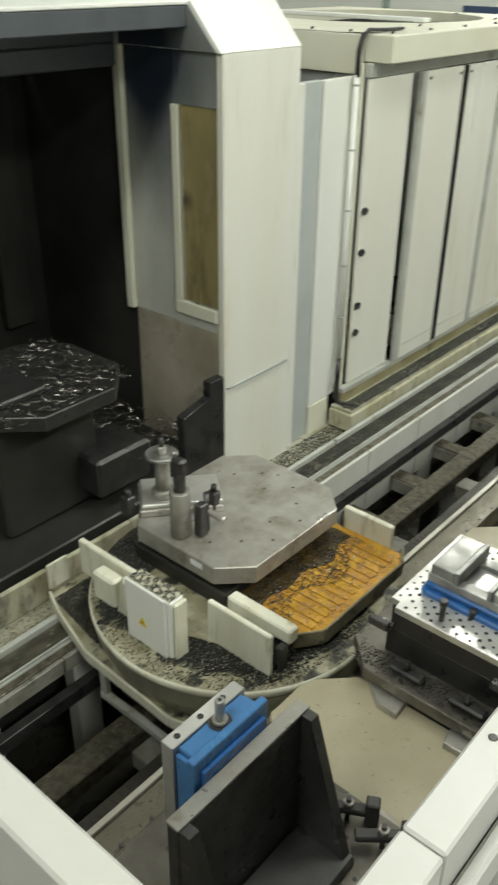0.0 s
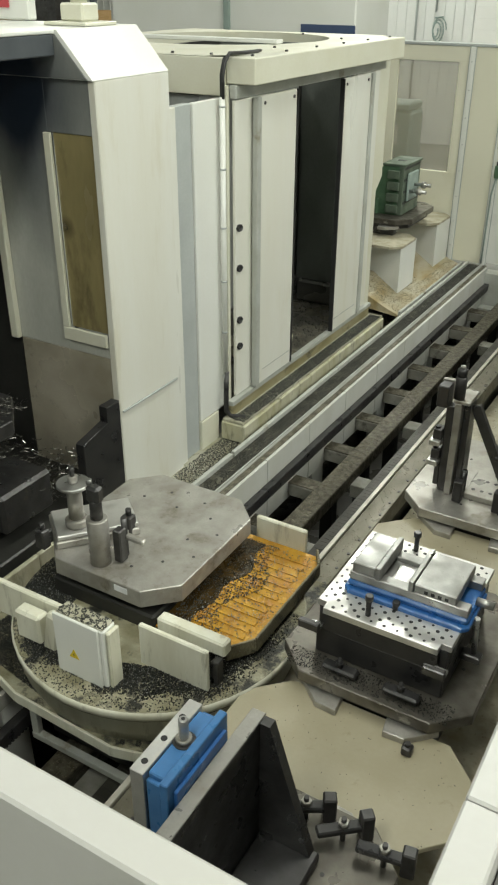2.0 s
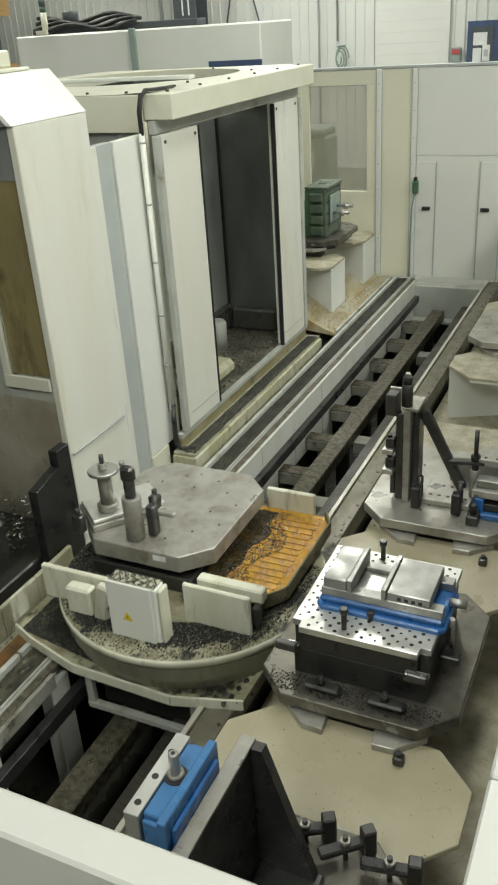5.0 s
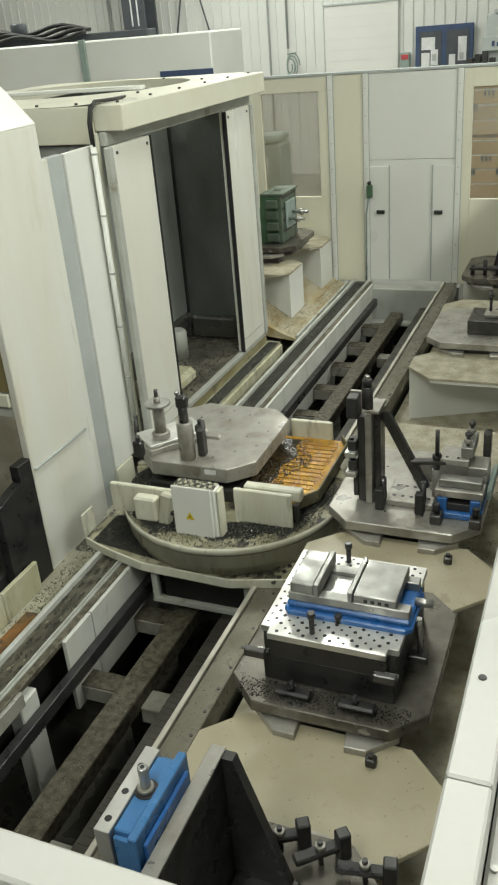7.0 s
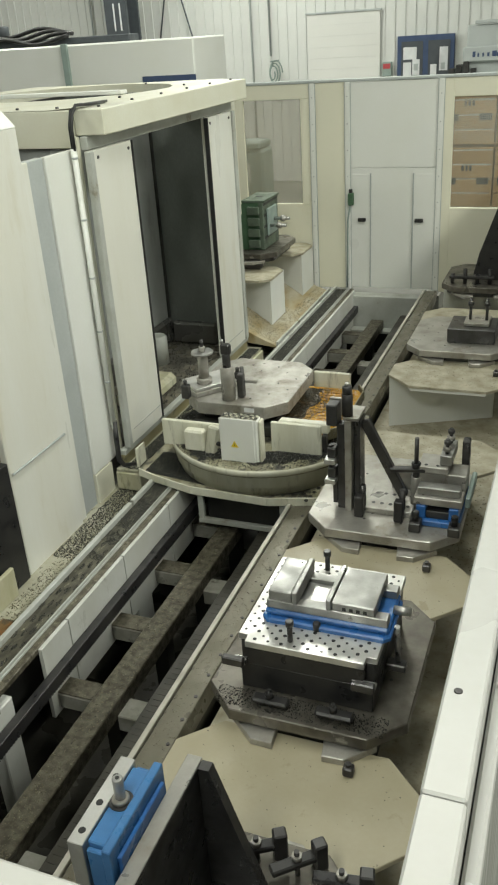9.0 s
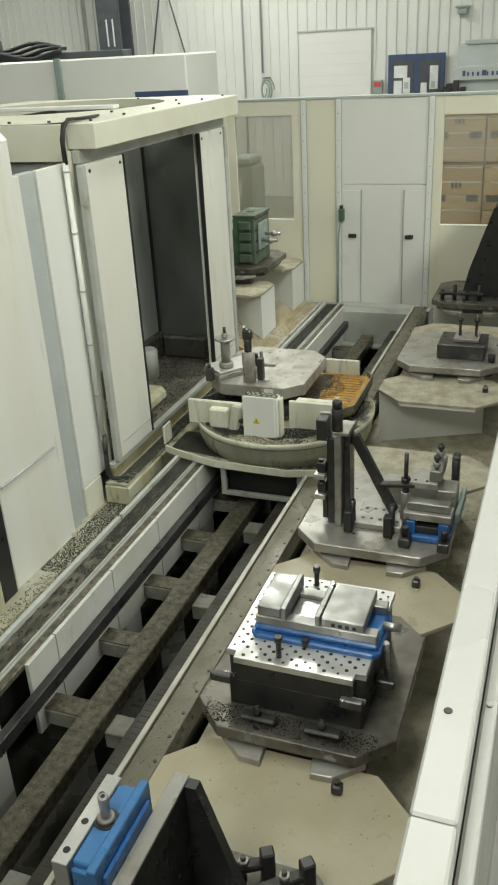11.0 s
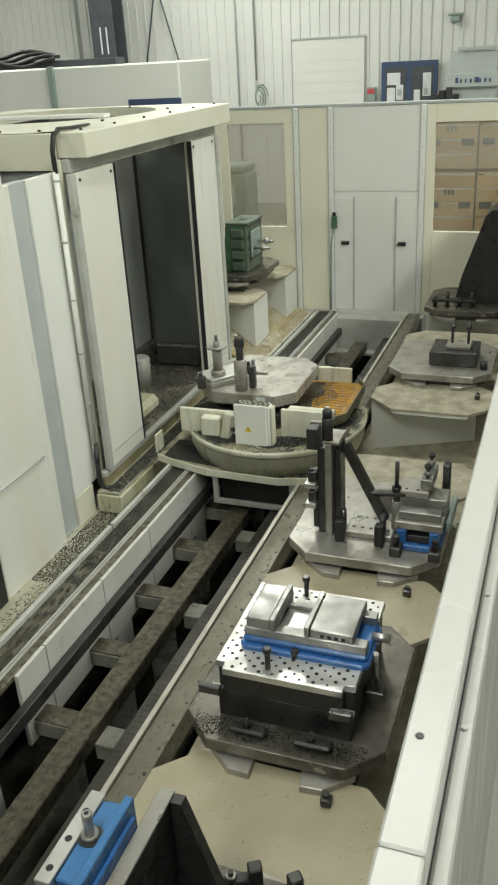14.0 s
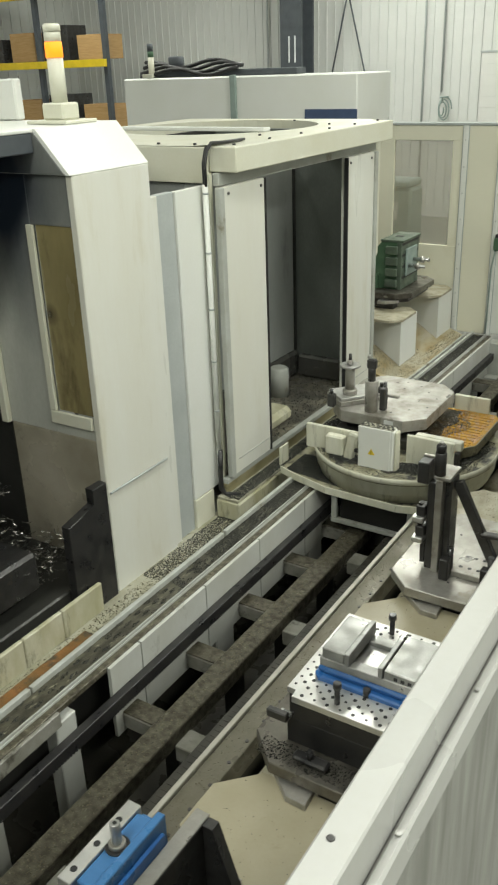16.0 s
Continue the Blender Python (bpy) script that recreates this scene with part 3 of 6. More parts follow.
# ---------------------------------------------------------------- trench and rails
def rails():
    # rail on the stand side
    r = thing("guide_rail", "oily steel shuttle rail with a bright worn strip", "rail")
    box_part("beam", WORNRAIL, r, -1.345, -1.222, 1.42, 10.15, -0.12, 0.0, 0.004)
    box_part("strip", WORNSTRIP, r, -1.375, -1.348, 1.42, 10.15, -0.10, 0.014, 0.003, "bright worn running strip")
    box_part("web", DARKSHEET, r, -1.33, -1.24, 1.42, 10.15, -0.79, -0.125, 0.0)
    bm = bmesh.new()
    rod(bm, 0, 0, 0, 0.006, 0.009, 8)
    me = mesh_of("bolt", bm, GUNMETAL)
    for k in range(58):
        piece("bolt", me, r, Matrix.Translation((-1.245, 1.6 + 0.15 * k, -0.002)))
    c = thing("cable_channel", "dark ribbed cable channel beside the rail", "cable channel")
    bm = bmesh.new()
    for k in range(214):
        bx(bm, -1.58, -1.385, 1.45 + k * 0.0405, 1.45 + k * 0.0405 + 0.0385, -0.26, -0.2565)
    part("rib", bm, CHANNEL, c)
    box_part("channel", CHANNEL, c, -1.60, -1.38, 1.42, 10.1, -0.32, -0.262, 0.003)

    # centre beam with its cross members
    b = thing("centre_beam", "dirty steel centre beam of the trench covered with fine chips", "beam")
    box_part("beam", RAIL, b, -1.915, -1.775, 1.42, 9.95, -0.40, -0.30, 0.006)
    k = 0
    y = 3.69
    while y < 10:
        m = thing("cross_member", "pale painted cross member with an oily top", "beam", group="trench cross members")
        box_part("arm", ARMPAINT, m, -2.14, -1.919, y, y + 0.13, -0.44, -0.345, 0.005)
        box_part("top_plate", RAIL, m, -2.14, -1.919, y + 0.004, y + 0.126, -0.344, -0.335, 0.002, "oily top plate")
        # leg coloured near black to stand in for the pit's darkness
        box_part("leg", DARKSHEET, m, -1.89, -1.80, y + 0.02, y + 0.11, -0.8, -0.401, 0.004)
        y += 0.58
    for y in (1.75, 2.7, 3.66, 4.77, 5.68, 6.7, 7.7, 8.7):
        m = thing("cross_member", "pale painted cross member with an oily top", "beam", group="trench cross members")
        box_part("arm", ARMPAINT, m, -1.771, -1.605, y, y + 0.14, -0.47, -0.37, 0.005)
        # near-black leg again, the dark of the pit given by colour
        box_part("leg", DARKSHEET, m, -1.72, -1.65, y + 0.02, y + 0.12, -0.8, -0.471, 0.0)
    # rail on the machine side
    r = thing("guide_rail", "rusty dirt-caked shuttle rail with a white edge strip", "rail")
    box_part("rail", RUSTRAIL, r, -2.364, -2.236, 1.42, 10.15, -0.045, -0.016, 0.003, "chip-filled running groove")
    box_part("guide_line", PALE, r, -2.234, -2.226, 1.42, 10.15, -0.045, 0.002, 0.001, "thin pale guide edge")
    box_part("guide_gap", DARKSHEET, r, -2.2255, -2.2175, 1.42, 10.15, -0.045, -0.02, 0.0)
    box_part("guide_line", PALE, r, -2.217, -2.210, 1.42, 10.15, -0.045, -0.004, 0.001, "thin pale guide edge")
    box_part("lip", RAIL, r, -2.2095, -2.168, 1.42, 10.15, -0.045, -0.012, 0.003)
    for y0, y1 in ((1.42, 3.3), (3.312, 5.06), (5.085, 6.7), (6.712, 8.4), (8.412, 10.15)):
        box_part("edge_strip", PALE, r, -2.396, -2.367, y0, y1, -0.05, 0.012, 0.003, "white edge strip")
    for j in range(14):
        y = 1.42 + j * 0.62
        if y + 0.612 < 3.6:
            box_part("side_panel", ARMPAINT, r, -2.165, -2.142, y, y + 0.6115, -0.10, -0.014, 0.004, "oily side strip")
        else:
            box_part("side_panel", PANELGREY, r, -2.165, -2.142, max(y, 3.64), y + 0.6115, -0.47, -0.014, 0.0015, "pale side panel")
        if j % 2 and y > 3.7:
            box_part("foot", PANELGREY, r, -2.24, -2.16, y + 0.1, y + 0.3, -0.8, -0.475, 0.01, "pale support foot")
    for y in (1.68, 2.23, 2.78, 3.31):
        box_part("pillar", PANELGREY, r, -2.24, -2.155, y - 0.07, y + 0.07, -0.8, -0.087, 0.006, "pale pillar")
    k = thing("gear_rack", "black toothed gear rack along the rail", "gear rack")
    box_part("bar", BLACK, k, -2.135, -2.085, 1.42, 10.12, -0.245, -0.172, 0.003)
    bm = bmesh.new()
    for j in range(430):
        y = 1.43 + j * 0.02
        bx(bm, -2.13, -2.09, y, y + 0.01, -0.257, -0.246)
    part("teeth", bm, BLACK, k)

    g = thing("chip_gutter", "cream gutter full of chips between rail and machines", "gutter")
    box_part("bed", GUTTER, g, -2.86, -2.405, 1.42, 10.15, -0.29, -0.25, 0.004)
    # support coloured near black in place of the shade behind the rail
    box_part("support", DARKSHEET, g, -2.40, -2.37, 1.42, 10.15, -0.6, -0.055, 0.0)
    box_part("rust_crust", RUST, g, -2.72, -2.45, 3.0, 4.05, -0.2495, -0.244, 0.003, "rust-brown crust")
    for y0, y1 in ((2.45, 3.03), (3.035, 3.62), (3.625, 3.93), (3.935, 4.28)):
        box_part("upstand", STAINCREAM, g, -2.79, -2.76, y0, y1, -0.249, -0.05, 0.006, "cream splash board stained with rust")
    # beam that closes the trench under the fence
    b = thing("end_beam", "pale grey end beam under the service door", "beam")
    box_part("beam", PALE, b, -2.19, -1.38, 10.02, 10.18, -0.42, -0.055, 0.006)
    box_part("shelf", PALE, b, -2.19, -1.38, 9.88, 10.01, -0.44, -0.41, 0.004)


rails()


# ---------------------------------------------------------------- stands and pallets
STAND_Y = (2.66, 4.06, 5.46, 6.86, 8.26, 9.6)


def stands():
    for i, y in enumerate(STAND_Y):
        depth = 0.58
        s = thing("pallet_stand", "white pallet stand with a chip-strewn beige top", "stand", (0, 0, 0), "pallet stands")
        pts = octagon(-1.105, -0.13, y, y + depth, 0.2, 0.15)
        bm = bmesh.new()
        prism(bm, pts, 0.212, 0.2325, 0.003)
        part("top", bm, BEIGE if i < 2 else BEIGEDIRT, s, "beige painted top")
        box_part("front_lip", WHITE, s, -0.90, -0.335, y + 0.004, y + 0.012, 0.19, 0.2115, 0.001, "folded white front lip")
        # the body narrows to an edge beside the track
        bm = bmesh.new()
        prism(bm, [(-1.098, y + 0.205), (-0.32, y + depth - 0.03), (-0.32, y + depth - 0.012), (-0.96, y + depth - 0.012), (-1.098, y + depth - 0.16)], -0.22, 0.2115, 0.0)
        part("body", bm, WHITE, s)


stands()


def build_pallet(label, hx, hy, mat, feet=True):
    """A machine pallet; its origin 75 mm under the middle of its top."""
    p = thing("pallet", label, "pallet", group="machine pallets")
    bm = bmesh.new()
    prism(bm, octagon(-hx, hx, -hy, hy, 0.13), 0.022 if feet else -0.012, 0.075, 0.004)
    part("plate", bm, mat, p)
    bm = bmesh.new()
    prism(bm, octagon(-hx + 0.05, hx - 0.05, -hy + 0.05, hy - 0.05, 0.12), -0.03, 0.021 if feet else -0.013, 0.0)
    part("rib_frame", bm, GUNMETAL, p, "dark underside frame")
    for turned in (0, 1) if feet else ():
        for pts in ([(-0.305, -hy + 0.06), (-0.17, -hy - 0.058), (-0.08, -hy - 0.062), (-0.09, -hy + 0.06)], [(0.10, -hy + 0.06), (0.12, -hy - 0.062), (0.205, -hy - 0.058), (0.31, -hy + 0.045)]):
            bm = bmesh.new()
            prism(bm, pts, -0.022, 0.008, 0.003)
            if turned:
                bmesh.ops.transform(bm, matrix=Matrix.Rotation(math.pi, 4, "Z"), verts=bm.verts)
            part("foot", bm, STEEL, p, "chamfered steel foot")
    bm = bmesh.new()
    rod(bm, 0, 0, 0, 0.002, 0.0075, 10)
    me = mesh_of("hole", bm, INK)
    for ix in range(-3, 4):
        for iy in range(-4, 5):
            if (ix + iy) % 2 == 0 and (abs(ix) > 1 or abs(iy) > 1) and abs(iy * 0.1) < hy - 0.05 and abs(ix) + abs(iy) < 6:
                piece("hole", me, p, Matrix.Translation((ix * 0.1, iy * 0.1, 0.0742)))
    if not feet:
        box_part("label_plate", PAPER, p, 0.1, 0.17, -hy - 0.0025, -hy - 0.0005, 0.03, 0.06, 0.0, "small stamped plate")
    return p


PALLET = build_pallet("oily steel machine pallet with chamfered corners and drilled holes", 0.41, 0.445, DARKPAL)
PALLET.location = (-0.643, 3.655, 0.255)
PALLETS = {}
for key, x, y in (("angle", -0.643, 2.255), ("tomb", -0.643, 9.65)):
    PALLETS[key] = copy_thing(PALLET, pose(x, y, 0.255))
CLEAN = build_pallet("bright steel machine pallet with chamfered corners and drilled holes", 0.41, 0.445, STEEL)
CLEAN.location = (-0.643, 5.045, 0.255)
PALLETS["far"] = copy_thing(CLEAN, pose(-0.643, 7.83, 0.255))
PALLETS["shuttle"] = build_pallet("bright steel machine pallet with drilled holes riding on the shuttle", 0.37, 0.425, STEEL, False)


def pedestals():
    for y in (2.2, 3.66, 5.06, 7.85):
        s = thing("support_block", "dark steel support block under the pallet", "support", group="support blocks")
        box_part("block", DARKSHEET, s, -0.85, -0.42, y - 0.17, y + 0.17, -0.22, 0.22, 0.004)
        box_part("pad", GUNMETAL, s, -0.83, -0.44, y - 0.15, y + 0.15, 0.2205, 0.2245, 0.0)


pedestals()


# ---------------------------------------------------------------- machines
def machine_near():
    m = thing("machining_centre", "cream machining centre with a dark open work area and sloped hood", "machine tool", group="machining centres")
    X = -2.81
    # front column with its sloped hood
    box_part("column", DOORWHITE, m, -2.86, X, 4.475, 5.12, -0.30, 2.33, 0.006, "tall cream front column")
    bm = bmesh.new()
    vs = [(-2.81, 2.332), (-3.02, 2.56), (-3.8, 2.56), (-3.8, 2.332)]
    lo = [bm.verts.new((x, 4.46, z)) for x, z in vs]
    hi = [bm.verts.new((x, 5.12, z)) for x, z in vs]
    bm.faces.new(lo[::-1]), bm.faces.new(hi)
    for i in range(4):
        bm.faces.new((lo[i], lo[(i + 1) % 4], hi[(i + 1) % 4], hi[i]))
    part("hood", bm, WHITE, m, "white sloped hood")
    # thin extra sheet whose dark colour gives the hood's side its shade
    bm = bmesh.new()
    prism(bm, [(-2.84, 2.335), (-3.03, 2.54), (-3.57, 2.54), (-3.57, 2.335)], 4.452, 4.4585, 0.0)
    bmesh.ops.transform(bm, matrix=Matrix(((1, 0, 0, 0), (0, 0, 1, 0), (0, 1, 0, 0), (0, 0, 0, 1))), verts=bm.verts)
    part("hood_lining", bm, STAINSHADE, m, "thin sheet on the hood's inner side with shade in its colour")
    box_part("roof", WHITE, m, -4.6, -3.03, 2.2, 4.459, 2.542, 2.56, 0.004)
    box_part("roof", WHITE, m, -4.6, -3.801, 4.461, 5.12, 2.332, 2.56, 0.01)
    # roof edge and lintel take a dark colour that imitates their inward-facing shade
    box_part("roof_edge", COLUMN, m, -3.10, -3.032, 2.2, 4.45, 2.44, 2.541, 0.006, "dark roof edge with its shade in the colour")
    box_part("lintel", COLUMN, m, -3.66, -3.58, 2.2, 4.44, 2.22, 2.34, 0.01)
    box_part("lintel", COLUMN, m, -3.66, -3.58, 2.2, 4.44, 2.342, 2.541, 0.006)
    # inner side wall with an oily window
    # upper part darkened by the paint's blot, in place of shade
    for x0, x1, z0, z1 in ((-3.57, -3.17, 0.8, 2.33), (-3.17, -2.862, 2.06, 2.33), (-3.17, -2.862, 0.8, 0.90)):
        box_part("side_wall", STAINSHADE, m, x0, x1, 4.482, 4.52, z0, z1, 0.003)
    box_part("window_frame", CREAM, m, -3.19, -2.865, 4.46, 4.481, 0.87, 0.95, 0.004)
    box_part("window_frame", CREAM, m, -3.19, -3.14, 4.46, 4.481, 0.952, 2.06, 0.004)
    box_part("window", OILGLASS, m, -3.14, -2.865, 4.49, 4.505, 0.952, 2.06, 0.002, "window smeared with brown oil")
    box_part("side_wall", OILSHEET, m, -3.57, -2.862, 4.482, 4.515, -0.3, 0.798, 0.004, "oily grey lower side sheet")
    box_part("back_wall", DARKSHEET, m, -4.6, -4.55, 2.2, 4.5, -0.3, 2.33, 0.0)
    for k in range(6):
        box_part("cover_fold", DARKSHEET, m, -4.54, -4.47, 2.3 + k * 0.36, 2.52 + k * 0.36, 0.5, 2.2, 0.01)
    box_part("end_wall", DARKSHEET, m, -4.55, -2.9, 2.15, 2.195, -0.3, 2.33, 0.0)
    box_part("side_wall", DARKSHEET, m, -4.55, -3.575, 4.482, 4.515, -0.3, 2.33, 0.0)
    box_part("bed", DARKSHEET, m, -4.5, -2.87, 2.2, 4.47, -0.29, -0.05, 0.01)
    box_part("corner_post", CREAM, m, -3.62, -3.56, 4.44, 4.48, 0.8, 2.33, 0.006)
    # dark door stop at the foot of the column
    bm = bmesh.new()
    prism(bm, [(4.11, -0.28), (4.46, -0.28), (4.46, 0.55), (4.34, 0.55), (4.34, 0.45), (4.11, 0.40)], -2.86, -2.80, 0.004)
    bmesh.ops.transform(bm, matrix=Matrix(((0, 0, 1, 0), (1, 0, 0, 0), (0, 1, 0, 0), (0, 0, 0, 1))), verts=bm.verts)
    part("door_stop", bm, BLACK, m, "dark steel door edge")
    # long thin handle on the column
    bm = bmesh.new()
    tube(bm, [(X + 0.012, 4.49, 0.462), (X + 0.012, 5.06, 0.462)], 0.008, 6)
    part("seam_strip", bm, GREYPAINT, m)
    # stepped post and edge beyond the column
    box_part("side_post", DOORWHITE, m, -2.90, -2.83, 5.125, 5.20, -0.3, 2.13, 0.004)
    box_part("filler", GREYPAINT, m, -2.90, -2.85, 5.202, 5.385, -0.30, 2.13, 0.004, "blue-grey filler strip")
    # beacon on the hood
    b = thing("stack_light", "cream stack light with a glowing amber lamp on the hood", "beacon", (0.19, 0.02, 0))
    box_part("base", CREAM, b, -3.55, -3.25, 4.72, 4.98, 2.562, 2.58, 0.004)
    box_part("socket", CREAM, b, -3.48, -3.32, 4.78, 4.92, 2.58, 2.67, 0.01)
    rod_part("tube", CREAM, b, -3.4, 4.85, 2.67, 2.90, 0.045, 16)
    rod_part("lamp", BEACON, b, -3.4, 4.85, 2.90, 2.98, 0.048, 16, 0.005, "glowing amber lamp")
    rod_part("lens", CREAM, b, -3.4, 4.85, 2.98, 3.03, 0.046, 16, 0.005)
    rod_part("cap", CREAM, b, -3.4, 4.85, 3.03, 3.07, 0.048, 16, 0.01)
    c = thing("control_box", "white box with a faded red label on the hood", "box")
    box_part("body", WHITE, c, -4.4, -3.75, 5.05, 5.12, 2.565, 2.80, 0.01)
    box_part("label", REDPRINT, c, -4.25, -3.9, 5.04, 5.048, 2.63, 2.72, 0.0, "faded red label")
    # swarf-covered table in the dark work area
    t = thing("machine_table", "dark octagonal machine table heaped with chips", "machine table")
    bm = bmesh.new()
    prism(bm, octagon(-3.75, -2.88, 3.0, 3.9, 0.22), 0.66, 0.74, 0.006)
    part("top", bm, GUNMETAL, t)
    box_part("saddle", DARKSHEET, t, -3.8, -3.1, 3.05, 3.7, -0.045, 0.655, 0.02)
    box_part("front_block", GUNMETAL, t, -3.25, -2.92, 3.55, 3.95, 0.05, 0.3, 0.02)
    box_part("front_block", GUNMETAL, t, -3.5, -3.1, 3.1, 3.4, 0.741, 0.78, 0.01)
    s = tagged(new("swarf_heap", swarf_mesh(1500, -3.7, -2.9, 3.0, 4.3, heap=True)), "tangled heap of dark steel swarf on the table", "swarf", kind="stuff")


def scatter(name, count, x0, x1, y0, y1, z, mat, size=0.008, seed=1, keep=None, rise=0.0):
    """Small chips lying on a flat surface, as one mesh."""
    rnd = random.Random(seed)
    verts, faces = [], []
    done = 0
    while done < count:
        x, y = rnd.uniform(x0, x1), rnd.uniform(y0, y1)
        done += 1
        if keep and not keep(x, y):
            continue
        a, s, l = rnd.uniform(0, 6.28), size * rnd.uniform(0.5, 1.5), rnd.uniform(0.8, 1.8)
        ca, sa = math.cos(a) * s, math.sin(a) * s
        h = s * rnd.uniform(0.4, 1.2) + rnd.random() * rise
        k = len(verts)
        verts += [(x - ca * l, y - sa * l, z), (x + sa, y - ca, z), (x + ca * l, y + sa * l, z + h * 0.3), (x - sa, y + ca, z), (x + rnd.uniform(-s, s) * 0.5, y + rnd.uniform(-s, s) * 0.5, z + h)]
        faces += [(k, k + 1, k + 4), (k + 1, k + 2, k + 4), (k + 2, k + 3, k + 4), (k + 3, k, k + 4)]
    me = bpy.data.meshes.new(name)
    me.from_pydata(verts, [], faces)
    me.materials.append(mat)
    return me


def swarf_mesh(count, x0, x1, y0, y1, heap=False, z=0.742, seed=5):
    """Curly threads of swarf, as thin bent blades."""
    rnd = random.Random(seed)
    verts, faces = [], []
    for _ in range(count):
        x, y = rnd.uniform(x0, x1), rnd.uniform(y0, y1)
        zz = z + rnd.random() * 0.012
        if heap and y > 3.85:
            zz = 0.02 + rnd.random() * 0.2
        a, l, w, up = rnd.uniform(0, 6.28), rnd.uniform(0.015, 0.07), rnd.uniform(0.0015, 0.004), rnd.uniform(-0.01, 0.03)
        d, k = (math.cos(a), math.sin(a)), len(verts)
        for j in range(4):
            u = j / 3 - 0.5
            bend = 0.3 * l * (0.25 - u * u) * 4
            cx, cy = x + d[0] * l * u - d[1] * bend, y + d[1] * l * u + d[0] * bend
            verts += [(cx - d[1] * w, cy + d[0] * w, zz + up * j / 3), (cx + d[1] * w, cy - d[0] * w, zz + up * j / 3 + 0.003)]
        faces += [(k + 2 * j, k + 2 * j + 1, k + 2 * j + 3, k + 2 * j + 2) for j in range(3)]
    me = bpy.data.meshes.new("swarf")
    me.from_pydata(verts, [], faces)
    me.materials.append(SWARF)
    return me


DOORS = {}


def machine_far():
    m = thing("machining_centre", "cream machining centre with an open sliding door and overhanging roof box", "machine tool", group="machining centres")
    # roof box with a round opening
    bm = bmesh.new()
    bx(bm, -2.83, -2.62, 5.765, 8.25, 2.205, 2.36, 0.006)
    part("roof_front", bm, CREAM, m, "cream overhanging roof front")
    bm = bmesh.new()
    cx, cy, r, k = -3.85, 7.42, 0.84, 40
    ring = [bm.verts.new((cx + r * math.cos(2 * math.pi * i / k), cy + r * math.sin(2 * math.pi * i / k), 2.358)) for i in range(k)]

    def edge(i):
        a = 2 * math.pi * i / k
        c, s = math.cos(a), math.sin(a)
        f = min((x1 - cx if c > 0 else cx - x0) / max(abs(c), 1e-6) for x0, x1 in ((-4.9, -2.835),))
        f = min(f, ((8.42 - cy) if s > 0 else (cy - 5.775)) / max(abs(s), 1e-6))
        return bm.verts.new((cx + f * c, cy + f * s, 2.358))

    rim = [edge(i) for i in range(k)]
    low = [bm.verts.new((v.co.x, v.co.y, 2.1)) for v in ring]
    for i in range(k):
        j = (i + 1) % k
        bm.faces.new((rim[i], rim[j], ring[j], ring[i]))
        bm.faces.new((ring[i], ring[j], low[j], low[i]))
    part("roof_top", bm, CREAM, m, "cream roof with a large round opening")
    box_part("roof_side", CREAM, m, -4.9, -2.835, 5.765, 5.80, 2.13, 2.354, 0.004)
    box_part("roof_bar", WHITE, m, -4.5, -3.1, 6.9, 7.0, 2.362, 2.39, 0.004, "white bar across the opening")
    rnd = random.Random(3)
    for x, y in [(-2.72, 5.9 + 0.45 * i) for i in range(6)] + [(-3.0 - 0.3 * i, 5.86) for i in range(5)] + [(-2.95, 6.6), (-2.95, 7.7), (-3.5, 8.1)]:
        rod_part("bolt", GUNMETAL, m, x, y, 2.36, 2.372, 0.011, 8, 0.002)
    # left posts
    box_part("side_sheet", WHITE, m, -2.87, -2.835, 5.39, 5.71, -0.02, 2.13, 0.004, "pale side sheet")
    box_part("side_sheet", CREAM, m, -2.87, -2.83, 5.39, 5.62, -0.3, -0.025, 0.004)
    rod_part("conduit_tube", WHITE, m, -2.80, 5.665, 0.22, 2.14, 0.019, 14, label="white conduit tube")
    for z0 in (0.24, 0.58, 0.95, 1.32, 1.70, 2.08):
        rod_part("conduit_ring", GREYPAINT, m, -2.80, 5.665, z0, z0 + 0.012, 0.021, 14)
    bm = bmesh.new()
    tube(bm, [(-2.79, 5.665, 0.28), (-2.788, 5.655, 0.1), (-2.78, 5.64, -0.02), (-2.75, 5.66, -0.07), (-2.66, 5.72, -0.08)], 0.019)
    part("hose", bm, BLACK, m, "dark hose")
    bm = bmesh.new()
    tube(bm, [(-2.79, 5.66, 2.13), (-2.785, 5.65, 2.25), (-2.78, 5.67, 2.34), (-2.79, 5.74, 2.385), (-2.8, 5.95, 2.375), (-2.82, 6.15, 2.372)], 0.011)
    part("hose", bm, RUBBER, m, "dark cable loop")
    bm = bmesh.new()
    tube(bm, [(-2.81, 5.67, 2.13), (-2.805, 5.66, 2.27), (-2.80, 5.69, 2.36), (-2.82, 5.8, 2.38), (-2.83, 6.2, 2.372)], 0.008)
    part("hose", bm, RUBBER, m, "dark cable loop")
    box_part("post", CREAM, m, -2.85, -2.80, 5.715, 5.75, 0.0, 2.2, 0.004)
    # sill and guide below the doors
    box_part("sill", STAINCREAM, m, -2.80, -2.60, 5.60, 8.25, -0.24, -0.10, 0.006, "cream sill caked with grime")
    box_part("sill_top", GUTTER, m, -2.795, -2.62, 5.61, 8.25, -0.099, -0.075, 0.004, "grimy sill top")
    box_part("door_track", LEDGE, m, -2.78, -2.745, 5.66, 8.2, -0.074, 0.012, 0.002)
    box_part("door_track", PALE, m, -2.78, -2.73, 5.66, 8.2, 0.0125, 0.05, 0.003)
    box_part("door_track", PALE, m, -2.80, -2.75, 5.75, 8.2, 2.12, 2.2, 0.004)
